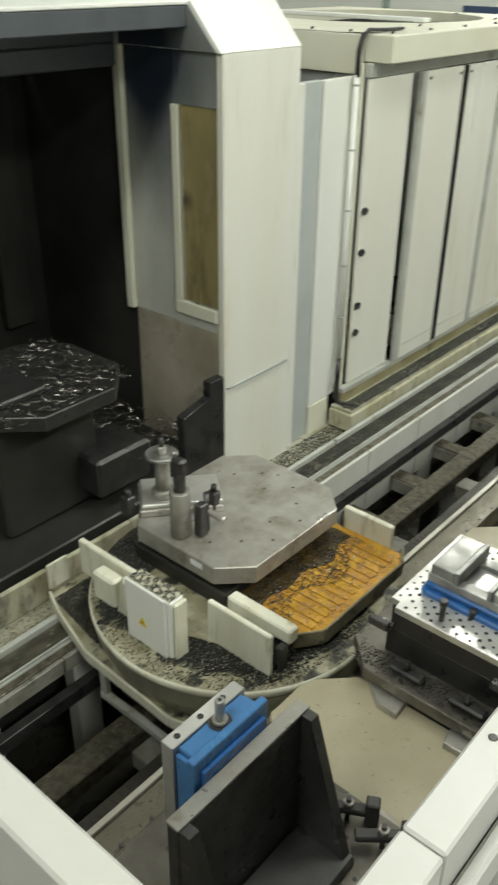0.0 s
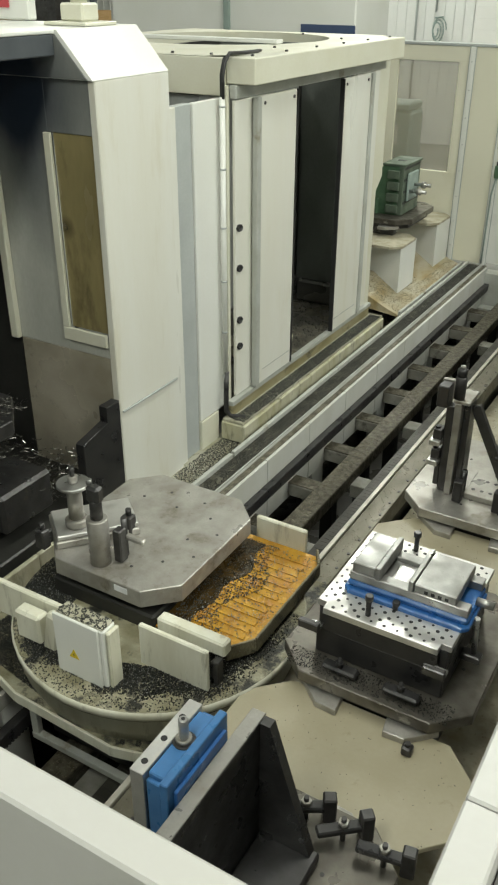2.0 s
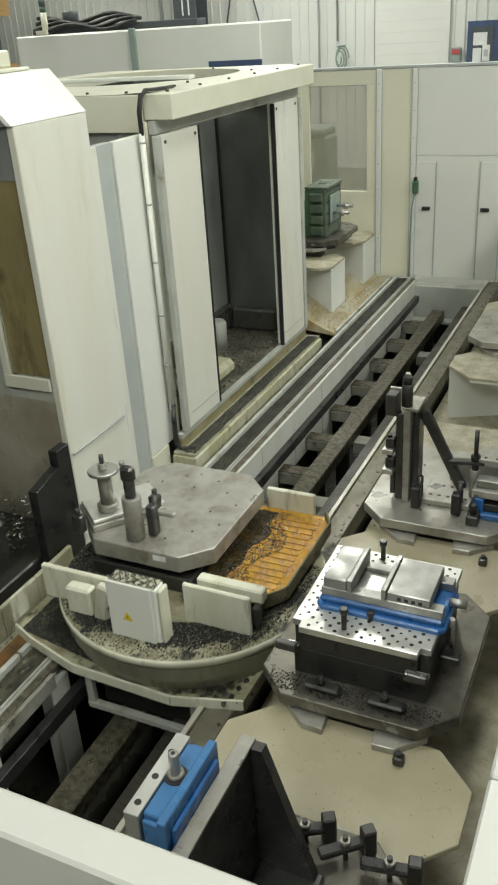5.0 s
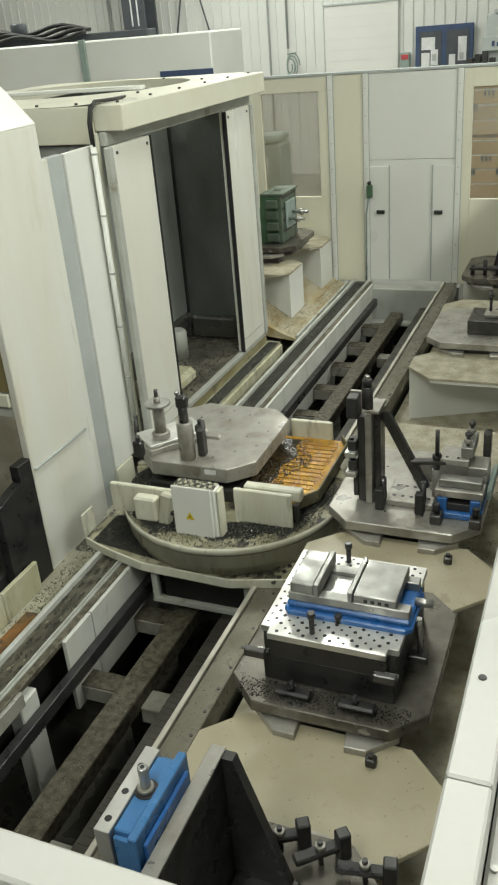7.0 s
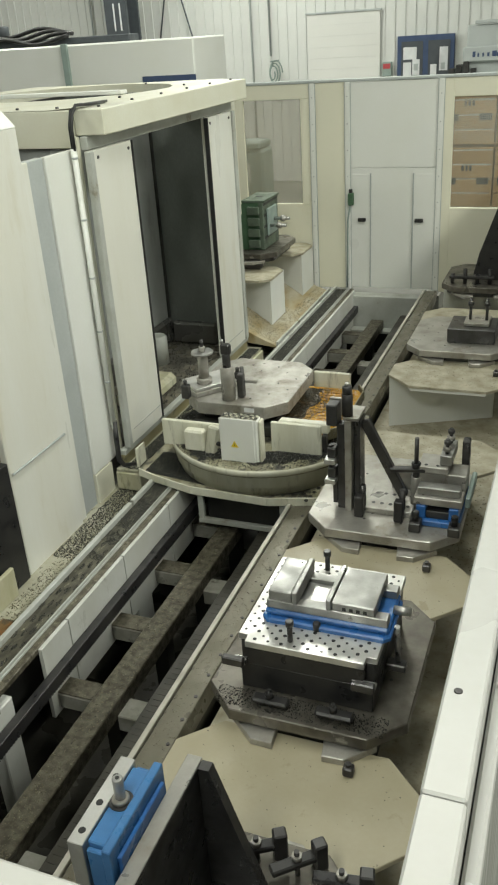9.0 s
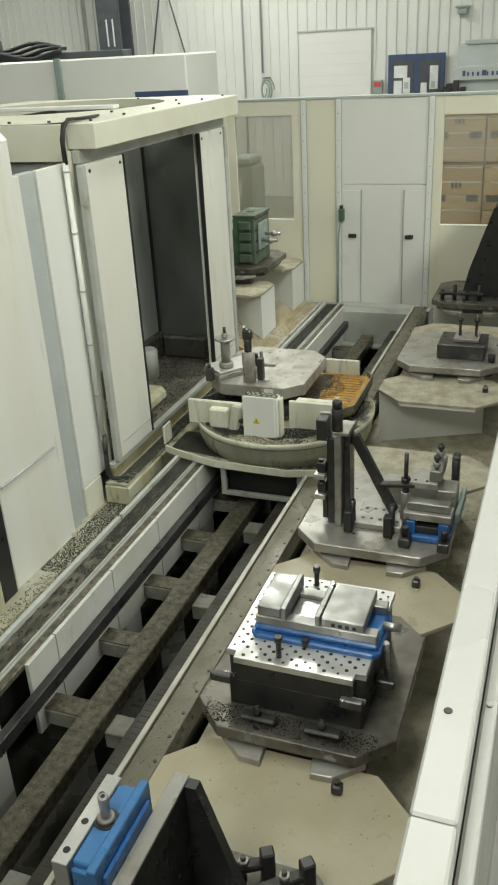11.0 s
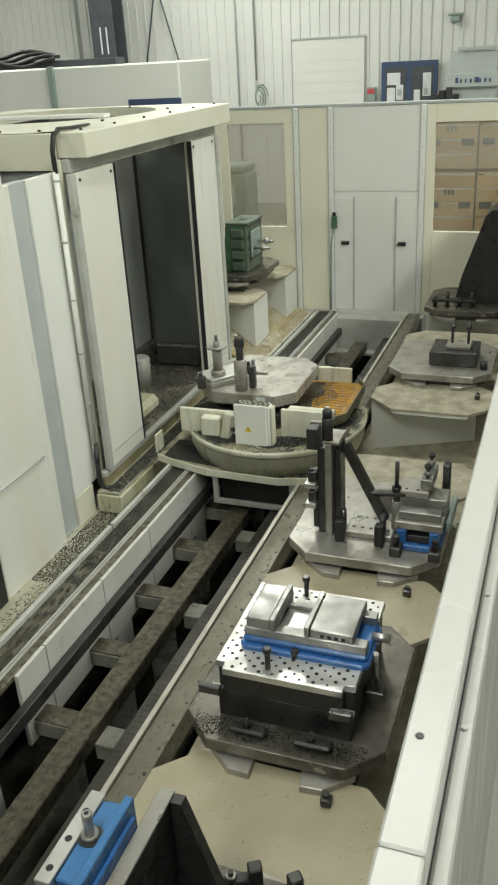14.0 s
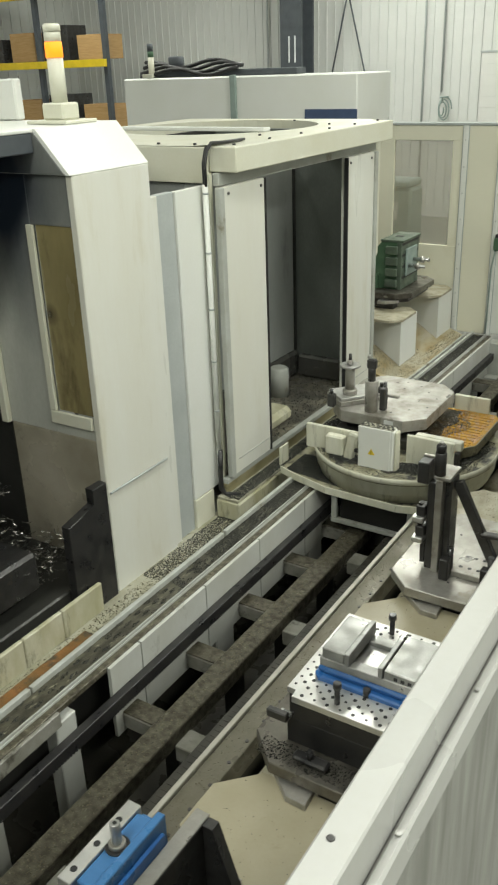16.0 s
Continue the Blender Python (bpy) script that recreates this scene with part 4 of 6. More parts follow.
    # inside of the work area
    # side wall darker than the back wall: its shade is in the steel colour
    box_part("inner_wall", SHADEDSTEEL, m, -4.3, -2.9, 8.02, 8.06, 0.05, 2.3, 0.0)
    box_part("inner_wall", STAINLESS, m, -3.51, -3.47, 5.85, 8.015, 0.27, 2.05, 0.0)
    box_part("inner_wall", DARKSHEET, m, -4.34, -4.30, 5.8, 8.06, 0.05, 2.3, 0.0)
    box_part("inner_wall", STAINLESS, m, -4.3, -2.9, 5.80, 5.84, 0.05, 2.12, 0.0)
    box_part("inner_ledge", SHEET, m, -3.55, -3.42, 5.85, 8.0, 0.035, 0.268, 0.02)
    box_part("inner_ledge", SHEET, m, -3.41, -2.95, 7.93, 8.015, 0.035, 0.245, 0.02)
    box_part("inner_rib", DARKSHEET, m, -3.468, -3.45, 7.985, 8.012, 0.27, 2.05, 0.0)
    box_part("inner_floor", WETFLOOR, m, -4.28, -2.80, 5.85, 8.0, -0.1, 0.03, 0.0)
    box_part("inner_block", STAINCREAM, m, -3.20, -2.90, 6.35, 6.95, 0.03, 0.16, 0.04, "pale dirty casting")
    rod_part("inner_spindle", PALE, m, -3.3, 7.4, 0.03, 0.30, 0.09, 20, 0.02, "pale round housing")
    # right pillar with its bevelled foot
    box_part("right_post", CREAM, m, -2.85, -2.77, 8.12, 8.22, -0.05, 2.2, 0.004)
    bm = bmesh.new()
    prism(bm, [(8.225, 1.08), (8.36, 1.2), (8.36, 2.19), (8.225, 2.19)], -2.9, -2.78, 0.0)
    bmesh.ops.transform(bm, matrix=Matrix(((0, 0, 1, 0), (1, 0, 0, 0), (0, 1, 0, 0), (0, 0, 0, 1))), verts=bm.verts)
    part("right_cover", bm, CREAM, m, "cream side cover with a slanted lower edge")
    # sliding leaves
    for key, name, label in (("left", "sliding_door", "cream sliding door leaf of the machining centre"), ("right", "sliding_door", "cream sliding door leaf of the machining centre")):
        d = thing(name, label, "door", (0, 0, 0), "machine door leaves")
        s = 1 if key == "left" else -1
        # origin at the closing edge
        y0, y1 = sorted((-s * 0.014, -s * 0.53))
        sheet = box_part("sheet", DOORWHITE, d, -2.748, -2.722, y0, y1, 0.055, 2.115, 0.004)
        # added black strip stands in for the shaded gap where the leaves meet
        for q in (0.0125,):
            e0, e1 = sorted((-s * q, -s * (q - 0.012)))
            box_part("rubber_seal", RUBBER, d, -2.75, -2.7145, e0, e1, 0.055, 2.115, 0.0, "black strip for the dark gap at the closing edge")
        y0, y1 = sorted((-s * 0.532, -s * 0.585))
        box_part("edge_flange", PALE, d, -2.752, -2.706, y0, y1, 0.055, 2.115, 0.006)
        y0, y1 = sorted((-s * 0.02, -s * 0.47))
        box_part("kick_line", PALE, sheet, -2.7215, -2.7185, y0, y1, 0.16, 0.166, 0.0)
        for q in (0.06, 0.47):
            rod_part("bolt", GUNMETAL, sheet, 0, 0, 0, 0.006, 0.011, 8, turn=Matrix.Translation((-2.7215, -s * q, 2.07)) @ Matrix.Rotation(radians(90), 4, "Y"))
        DOORS[key] = d
        # telescoping second leaf behind
    for key, s in (("left2", 1), ("right2", -1)):
        d = thing("inner_door", "cream second sliding leaf behind the first", "door", (0, 0, 0), "machine door leaves")
        y0, y1 = sorted((0, -s * 0.51))
        box_part("sheet", DOORWHITE, d, -2.785, -2.762, y0, y1, 0.055, 2.112, 0.004)
        # dark tabs in place of the smudges along the leaf's outer edge
        for z in (0.42, 0.62, 1.0, 1.28) if s > 0 else ():
            box_part("rubber_tab", RUBBER, d, -2.7615, -2.7535, min(-s * 0.50, -s * 0.44), max(-s * 0.50, -s * 0.44), z, z + 0.045, 0.018, "dark rounded tab")
        DOORS[key] = d


machine_near()
machine_far()


def machine_back():
    """The tall white machine behind, seen over the roof box."""
    m = thing("machining_centre", "white machining centre with a navy stripe and hoses on its roof", "machine tool", group="machining centres")
    box_part("body", WHITE, m, -9.5, -5.2, 13.0, 14.2, -0.3, 2.68, 0.02)
    box_part("stripe", NAVY, m, -6.05, -5.195, 12.985, 12.999, 2.02, 2.2, 0.0, "navy stripe")
    box_part("joint", GREYCAST, m, -7.35, -7.25, 12.95, 12.999, -0.3, 2.70, 0.004)
    box_part("cable_tray", COLUMN, m, -9.3, -6.3, 13.2, 13.5, 2.685, 2.78, 0.01, "dark cable tray")
    rnd = random.Random(8)
    for k in range(4):
        bm = bmesh.new()
        x = -9.2
        pts = []
        while x < -7.2:
            pts.append((x, 13.1 + 0.05 * k, 2.76 + 0.05 * math.sin(x * 5 + k) + 0.04 * k))
            x += 0.16
        tube(bm, pts, 0.03, 6)
        part("hose", bm, RUBBER, m, "black roof hose")
    rod_part("motor", COLUMN, m, -8.6, 13.3, 2.78, 3.0, 0.13, 14, 0.02, "dark pump motor")
    b = thing("stack_light", "pale stack light with unlit lenses", "beacon")
    box_part("base", CREAM, b, -9.05, -8.85, 12.95, 13.0, 2.69, 2.75, 0.004)
    rod_part("tube", CREAM, b, -8.95, 13.08, 2.70, 3.0, 0.05, 12)
    rod_part("lens", GREEN, b, -8.95, 13.08, 3.0, 3.08, 0.05, 12)
    rod_part("lens", COLUMN, b, -8.95, 13.08, 3.08, 3.2, 0.05, 12)
    # steel rack with yellow beam far behind
    r = thing("storage_rack", "dark storage rack with yellow beams and cartons", "rack")
    for x in (-15.6, -13.6, -11.8):
        box_part("upright", COLUMN, r, x, x + 0.1, 15.2, 15.3, -0.1, 5, 0.0)
    for z in (1.6, 2.9, 4.2):
        box_part("beam", YELLOW, r, -15.6, -11.7, 15.1, 15.19, z, z + 0.14, 0.004)
        for k in range(4):
            box_part("carton", WOOD if k % 2 else GUNMETAL, r, -15.4 + k * 0.95, -14.7 + k * 0.95, 15.32, 15.9, z + 0.145, z + 0.6 + 0.1 * (k % 3), 0.004)
    # grey machine beside the notice board
    g = thing("tool_cabinet", "grey-blue machine cabinet with blue lettering by the far wall", "cabinet")
    box_part("body", GREYPAINT, g, -2.05, -1.2, 18.0, 18.7, -0.1, 2.55, 0.02)
    box_part("head", GREYPAINT, g, -2.1, -1.15, 17.9, 18.6, 1.95, 2.2, 0.02)
    for k, w in enumerate((0.05, 0.03, 0.03, 0.04, 0.08, 0.03, 0.04, 0.03)):
        box_part("lettering", NAVY, g, -1.93 + k * 0.085, -1.93 + k * 0.085 + w, 17.892, 17.898, 2.03, 2.12 if k in (0, 4) else 2.095, 0.0, "blue lettering bar")
    box_part("hood", GREYPAINT, g, -1.92, -1.25, 17.95, 18.0, 2.56, 2.62, 0.01)
    e = thing("phone_box", "small red and grey box on the far wall", "box")
    box_part("body", GREYCAST, e, -3.78, -3.6, 18.85, 18.97, 1.72, 1.98, 0.01)
    box_part("label", REDPRINT, e, -3.76, -3.62, 18.84, 18.849, 1.86, 1.95, 0.0)
    c = thing("bench_clutter", "dark parts on a bench by the far wall", "parts")
    for k in range(4):
        box_part("part", BLACK if k % 2 else GUNMETAL, c, -2.35 + k * 0.13, -2.25 + k * 0.13, 17.9, 18.2, 1.7, 1.85 + 0.06 * (k % 3), 0.01)
    box_part("bench", GREYCAST, c, -2.6, -1.3, 17.7, 18.4, 1.6, 1.699, 0.01)
    box_part("leg", GREYCAST, c, -2.55, -2.45, 17.8, 18.3, -0.1, 1.599, 0.0)
    w = thing("wall_camera", "small grey fitting high on the hall wall", "fitting")
    box_part("body", GREYCAST, w, -2.2, -2.02, 18.85, 18.99, 3.05, 3.15, 0.02)
    box_part("bracket", GREYCAST, w, -2.25, -1.97, 18.9, 18.99, 3.16, 3.2, 0.01)


machine_back()


def left_station():
    """Stand beyond the far machine, with the green casting on it."""
    s = thing("pallet_stand", "white stand with a stained beige top behind the machine", "stand", group="machine side stands")
    bm = bmesh.new()
    prism(bm, octagon(-3.6, -2.62, 8.55, 9.1, 0.1), 0.48, 0.505, 0.004)
    part("top", bm, BEIGEDIRT, s)
    box_part("pad", GUNMETAL, s, -3.3, -2.85, 8.95, 9.06, 0.506, 0.5695, 0.003)
    bm = bmesh.new()
    prism(bm, [(-2.64, 8.66), (-2.64, 9.08), (-3.58, 9.08), (-3.58, 8.98)], -0.03, 0.479, 0.0)
    part("body", bm, WHITE, s)
    s = thing("pallet_stand", "white stand with a stained beige top behind the machine", "stand", group="machine side stands")
    bm = bmesh.new()
    prism(bm, octagon(-3.6, -2.62, 9.6, 10.15, 0.1), 0.48, 0.505, 0.004)
    part("top", bm, BEIGEDIRT, s)
    box_part("pad", GUNMETAL, s, -3.3, -2.85, 9.64, 9.75, 0.506, 0.5695, 0.003)
    bm = bmesh.new()
    prism(bm, [(-2.64, 9.70), (-2.64, 10.13), (-3.58, 10.13), (-3.58, 10.02)], -0.03, 0.479, 0.0)
    part("body", bm, WHITE, s)
    f = thing("drip_tray", "stained beige drip floor behind the machine", "tray")
    bm = bmesh.new()
    prism(bm, [(-2.47, -0.07), (-2.47, -0.05), (-2.60, 0.0), (-2.95, 0.17), (-4.4, 0.19), (-4.4, 0.15)], 8.262, 10.15, 0.0)
    bmesh.ops.transform(bm, matrix=Matrix(((1, 0, 0, 0), (0, 0, 1, 0), (0, 1, 0, 0), (0, 0, 0, 1))), verts=bm.verts)
    part("sheet", bm, DRIP, f, "sloping stained sheet")
    box_part("edge", PALE, f, -2.468, -2.445, 8.262, 10.15, -0.075, -0.012, 0.003, "raised pale edge")
    p = copy_thing(PALLET, pose(-3.10, 9.35, 0.60))
    p["label"] = "dark steel machine pallet carrying a green casting"
    g = thing("casting_fixture", "green cast angle block with slotted steel face and chrome studs", "fixture", (0.06, 0, 0.10))
    bm = bmesh.new()
    prism(bm, [(-3.42, 0.575), (-2.95, 0.575), (-2.95, 1.05), (-3.12, 1.05), (-3.22, 0.93), (-3.42, 0.70)], 9.1, 9.55, 0.0)
    bmesh.ops.transform(bm, matrix=Matrix(((1, 0, 0, 0), (0, 0, 1, 0), (0, 1, 0, 0), (0, 0, 0, 1))), verts=bm.verts)
    part("block", bm, GREEN, g)
    for k in range(4):
        box_part("rib", GREEN, g, -3.40 + k * 0.08, -3.38 + k * 0.08, 9.04, 9.1, 0.575, 0.64 + 0.03 * k, 0.006)
    box_part("top_plate", CASTGREEN, g, -3.13, -2.88, 9.09, 9.56, 1.051, 1.075, 0.004, "dark steel top plate")
    box_part("slot", INK, g, -3.05, -2.97, 9.28, 9.34, 1.075, 1.078, 0.0)
    box_part("face_plate", CASTGREEN, g, -2.949, -2.90, 9.09, 9.56, 0.575, 1.05, 0.006, "slotted grey-green steel face plate")
    for k in range(4):
        box_part("jaw_bar", CASTGREEN, g, -3.06, -2.935, 9.055, 9.089, 0.60 + k * 0.112, 0.68 + k * 0.112, 0.006, "dark clamping bar")
        box_part("face_slot", INK, g, -2.9005, -2.898, 9.12, 9.54, 0.682 + k * 0.112, 0.706 + k * 0.112, 0.0)
    box_part("mount", GREYCAST, g, -2.8975, -2.875, 9.18, 9.46, 0.70, 0.98, 0.01, "grey mounting plate")
    for dz in (0, 0.09):
        rod_part("stud", BRIGHT, g, 0, 0, 0, 0.17, 0.018, 10, turn=Matrix.Translation((-2.875, 9.24 + dz * 1.4, 0.80 + dz * 0.5)) @ Matrix.Rotation(radians(90), 4, "Y"))
        rod_part("stud_nut", STEEL, g, 0, 0, 0, 0.04, 0.034, 6, turn=Matrix.Translation((-2.80, 9.24 + dz * 1.4, 0.80 + dz * 0.5)) @ Matrix.Rotation(radians(90), 4, "Y"))
    h = thing("machine_cabinet", "grey cast machine cabinet behind the fence window", "cabinet")
    box_part("body", GREYCAST, h, -3.80, -3.34, 10.54, 10.92, 0.71, 1.47, 0.03)
    box_part("cap", GREYCAST, h, -3.82, -3.36, 10.50, 10.92, 1.48, 1.56, 0.02)
    box_part("pedestal", GREYCAST, h, -3.78, -3.38, 10.58, 10.90, -0.3, 0.709, 0.01)
    box_part("mark", PAPER, h, -3.56, -3.50, 10.534, 10.539, 1.12, 1.32, 0.0, "white painted mark")


left_station()


# ---------------------------------------------------------------- fixtures on the pallets
def chip_pile(name, parent_free, count, x0, x1, y0, y1, z, mat=None, size=0.007, seed=1, keep=None, rise=0.0, label="dark metal chips scattered on steel"):
    return tagged(new(name, scatter(name, count, x0, x1, y0, y1, z, mat or CHIPS, size, seed, keep, rise)), label, "chips", kind="stuff")


def perforated_block():
    """Riser block with a drilled top plate."""
    b = thing("riser_block", "black riser block with a perforated bright steel top plate", "fixture block")
    x0, x1, y0, y1, z0, z1 = -0.925, -0.362, 3.335, 3.935, 0.33, 0.58
    box_part("body", BLACK, b, x0 + 0.01, x1 - 0.01, y0 + 0.015, y1 - 0.01, z0, z1 - 0.12, 0.005)
    n = 0.042
    bm = bmesh.new()
    prism(bm, [(x0 + n, y0 + 0.012), (x1 - n, y0 + 0.012), (x1 - n, y0 + n), (x1 - 0.01, y0 + n), (x1 - 0.01, y1 - 0.01), (x0 + 0.01, y1 - 0.01), (x0 + 0.01, y0 + n), (x0 + n, y0 + n)], z1 - 0.1195, z1 - 0.03)
    part("neck", bm, BLACK, b)
    bm = bmesh.new()
    prism(bm, [(x0 + n, y0), (x1 - n, y0), (x1 - n, y0 + n), (x1, y0 + n), (x1, y1), (x0, y1), (x0, y0 + n), (x0 + n, y0 + n)], z1 - 0.029, z1, 0.002)
    part("top_plate", bm, PLATESTEEL, b, "perforated bright top plate with notched corners")
    bm = bmesh.new()
    rod(bm, 0, 0, 0, 0.002, 0.0085, 10)
    me = mesh_of("hole", bm, INK)
    n = 0
    for i in range(20):
        for j in range(23):
            if (i + j) % 2 or (j < 2 and (i < 2 or i > 17)):
                continue
            big = 0.95 if (i // 2 + j) % 2 else 0.68
            piece("hole", me, b, Matrix.Translation((x0 + 0.022 + i * (x1 - x0 - 0.044) / 19, y0 + 0.022 + j * (y1 - y0 - 0.044) / 22, z1 - 0.0008)) @ Matrix.Diagonal((big, big, 1, 1)))
    for x in (x0 - 0.01, x1 - 0.05):
        box_part("corner_clamp", BRIGHT, b, x + 0.002, x + 0.058, y0 - 0.03, y0 + 0.012, z0 + 0.15, z1 - 0.085, 0.004, "bright clamp block")
        box_part("clamp_arm", GUNMETAL, b, x - 0.03, x + 0.06, y0 - 0.06, y0 - 0.031, z0 + 0.16, z0 + 0.2, 0.005)
    for x, y in ((-0.71, 3.385), (-0.70, 3.89)):
        sd = rod_part("stud", GUNMETAL, b, x, y, z1, z1 + 0.075, 0.011, 12)
        rod_part("stud_head", GUNMETAL, sd, x, y, z1 + 0.075, z1 + 0.1, 0.017, 12, 0.003)
    rod_part("side_lever", BRIGHT, b, 0, 0, 0, 0.2, 0.012, 10, turn=Matrix.Translation((-0.325, 3.60, 0.40)) @ Matrix.Rotation(radians(10), 4, "X"))
    box_part("side_bracket", GUNMETAL, b, -0.371, -0.29, 3.57, 3.62, 0.36, 0.395, 0.005)
    for k in range(2):
        c = thing("toe_clamp", "oily black strap clamp bolted to the pallet", "clamp", group="strap clamps")
        x = -0.84 + k * 0.26
        box_part("strap", BLACK, c, x, x + 0.15, 3.25, 3.30, 0.345, 0.37, 0.008)
        rod_part("nut", BLACK, c, x + 0.07, 3.275, 0.37, 0.395, 0.016, 6)
        rod_part("stud", GUNMETAL, c, x + 0.07, 3.275, 0.33, 0.41, 0.008, 8)


def machine_vise():
    """Blue machine vise lying along x, open jaws."""
    v = thing("machine_vise", "blue machine vise with bright steel jaws on the perforated plate", "vise")
    z = 0.58
    bm = bmesh.new()
    prism(bm, octagon(-0.862, -0.335, 3.47, 3.755, 0.025), z, z + 0.022, 0.006)
    part("base", bm, BLUE, v)
    box_part("body", BLUE, v, -0.85, -0.345, 3.492, 3.74, z + 0.022, z + 0.05, 0.008)
    box_part("slideway", JAWSTEEL, v, -0.845, -0.35, 3.50, 3.55, z + 0.051, z + 0.09, 0.003)
    box_part("slideway", JAWSTEEL, v, -0.845, -0.35, 3.69, 3.738, z + 0.051, z + 0.09, 0.003)
    box_part("bed", BRIGHT, v, -0.835, -0.41, 3.551, 3.689, z + 0.051, z + 0.07, 0.002)
    fj = box_part("fixed_jaw", JAWSTEEL, v, -0.835, -0.737, 3.50, 3.745, z + 0.0905, z + 0.14, 0.004, "bright fixed jaw")
    box_part("jaw_plate", JAWSTEEL, fj, -0.736, -0.714, 3.495, 3.75, z + 0.0905, z + 0.148, 0.003)
    mj = box_part("moving_jaw", JAWSTEEL, v, -0.573, -0.40, 3.50, 3.745, z + 0.0905, z + 0.132, 0.004, "bright moving jaw")
    box_part("jaw_plate", JAWSTEEL, mj, -0.595, -0.574, 3.495, 3.75, z + 0.0905, z + 0.14, 0.003)
    rod_part("screw", BRIGHT, v, 0, 0, 0, 0.07, 0.018, 12, turn=Matrix.Translation((-0.35, 3.62, z + 0.055)) @ Matrix.Rotation(radians(90), 4, "Y"))
    rod_part("swivel_bolt", GUNMETAL, v, -0.63, 3.48, z, z + 0.035, 0.016, 12, 0.003)
    rod_part("swivel_bolt", GUNMETAL, v, -0.63, 3.77, z, z + 0.035, 0.016, 12, 0.003)
    for k in range(4):
        box_part("marking", INK, mj, -0.53 + k * 0.028, -0.515 + k * 0.028, 3.498, 3.4995, z + 0.10, z + 0.115, 0.0)


def angle_fixture():
    """Cast angle plate with an upright blue vise on the first pallet."""
    a = thing("angle_plate", "dark cast angle plate with worn bright edges", "angle plate")
    x0 = -0.70
    box_part("upright", GUNMETAL, a, x0 - 0.02, x0 + 0.025, 1.955, 2.495, 0.331, 0.866, 0.006)
    box_part("edge", STEEL, a, x0 - 0.021, x0 + 0.026, 1.955, 2.495, 0.867, 0.872, 0.002, "worn bright top edge")
    box_part("base", GUNMETAL, a, x0 + 0.026, -0.47, 1.96, 2.49, 0.331, 0.375, 0.006)
    for y in (2.455, 1.96):
        bm = bmesh.new()
        prism(bm, [(x0 + 0.026, 0.376), (-0.49, 0.376), (x0 + 0.06, 0.866), (x0 + 0.026, 0.866)], y, y + 0.035, 0.0)
        bmesh.ops.transform(bm, matrix=Matrix(((1, 0, 0, 0), (0, 0, 1, 0), (0, 1, 0, 0), (0, 0, 0, 1))), verts=bm.verts)
        part("gusset", bm, GUNMETAL, a)
    bm = bmesh.new()
    rod(bm, 0, 0, 0, 0.002, 0.007, 8)
    me = mesh_of("hole", bm, INK)
    for i in range(3):
        for j in range(5):
            piece("hole", me, a, Matrix.Translation((x0 + 0.0242, 2.05 + 0.08 * j, 0.5 + 0.1 * i)) @ Matrix.Rotation(radians(90), 4, "Y"))
    v = thing("machine_vise", "worn blue machine vise standing upright on the angle plate", "vise")
    box_part("body", PALEBLUE, v, -0.815, -0.762, 2.10, 2.35, 0.60, 0.94, 0.004)
    box_part("base", PALEBLUE, v, -0.761, -0.735, 2.075, 2.375, 0.58, 0.952, 0.003)
    box_part("web", BLUE, v, -0.734, -0.7215, 2.10, 2.35, 0.60, 0.91, 0.002)
    box_part("lug", PALEBLUE, v, -0.812, -0.765, 2.085, 2.099, 0.70, 0.925, 0.003)
    box_part("lug", PALEBLUE, v, -0.812, -0.765, 2.351, 2.366, 0.70, 0.925, 0.003)
    box_part("plate", PLATESTEEL, v, -0.862, -0.817, 2.08, 2.37, 0.62, 0.945, 0.002, "bright steel backing plate")
    for k in range(3):
        rod_part("plate_hole", INK, v, -0.84, 2.12 + 0.09 * k, 0.944, 0.9462, 0.010, 12)
    rod_part("seat_ring", GUNMETAL, v, -0.79, 2.235, 0.940, 0.9435, 0.034, 20)
    rod_part("collar", STEEL, v, -0.79, 2.235, 0.9435, 0.956, 0.024, 18, 0.003)
    rod_part("screw", BRIGHT, v, -0.79, 2.235, 0.956, 1.025, 0.0145, 14, 0.003, "bright screw end")
    rod_part("screw_socket", INK, v, -0.79, 2.235, 1.0245, 1.0262, 0.006, 8)
    # strap clamps on the pallet
    for (x, y, r) in ((-0.58, 2.61, 30), (-0.44, 2.60, 40), (-0.29, 2.58, 10)):
        c = thing("strap_clamp", "dark steel step clamp with a stud and nut", "clamp", group="strap clamps")
        t = Matrix.Translation((x, y, 0.33)) @ Matrix.Rotation(radians(r), 4, "Z")
        st = box_part("strap", BLACK, c, -0.09, 0.09, -0.02, 0.02, 0.045, 0.07, 0.005, turn=t)
        box_part("step_block", GUNMETAL, c, 0.055, 0.1, -0.022, 0.022, 0.0, 0.11, 0.005, turn=t)
        rod_part("stud", GUNMETAL, c, 0, 0, 0.0, 0.105, 0.009, 10, turn=t)
        rod_part("nut", STEEL, st, 0, 0, 0.07, 0.09, 0.018, 6, turn=t)


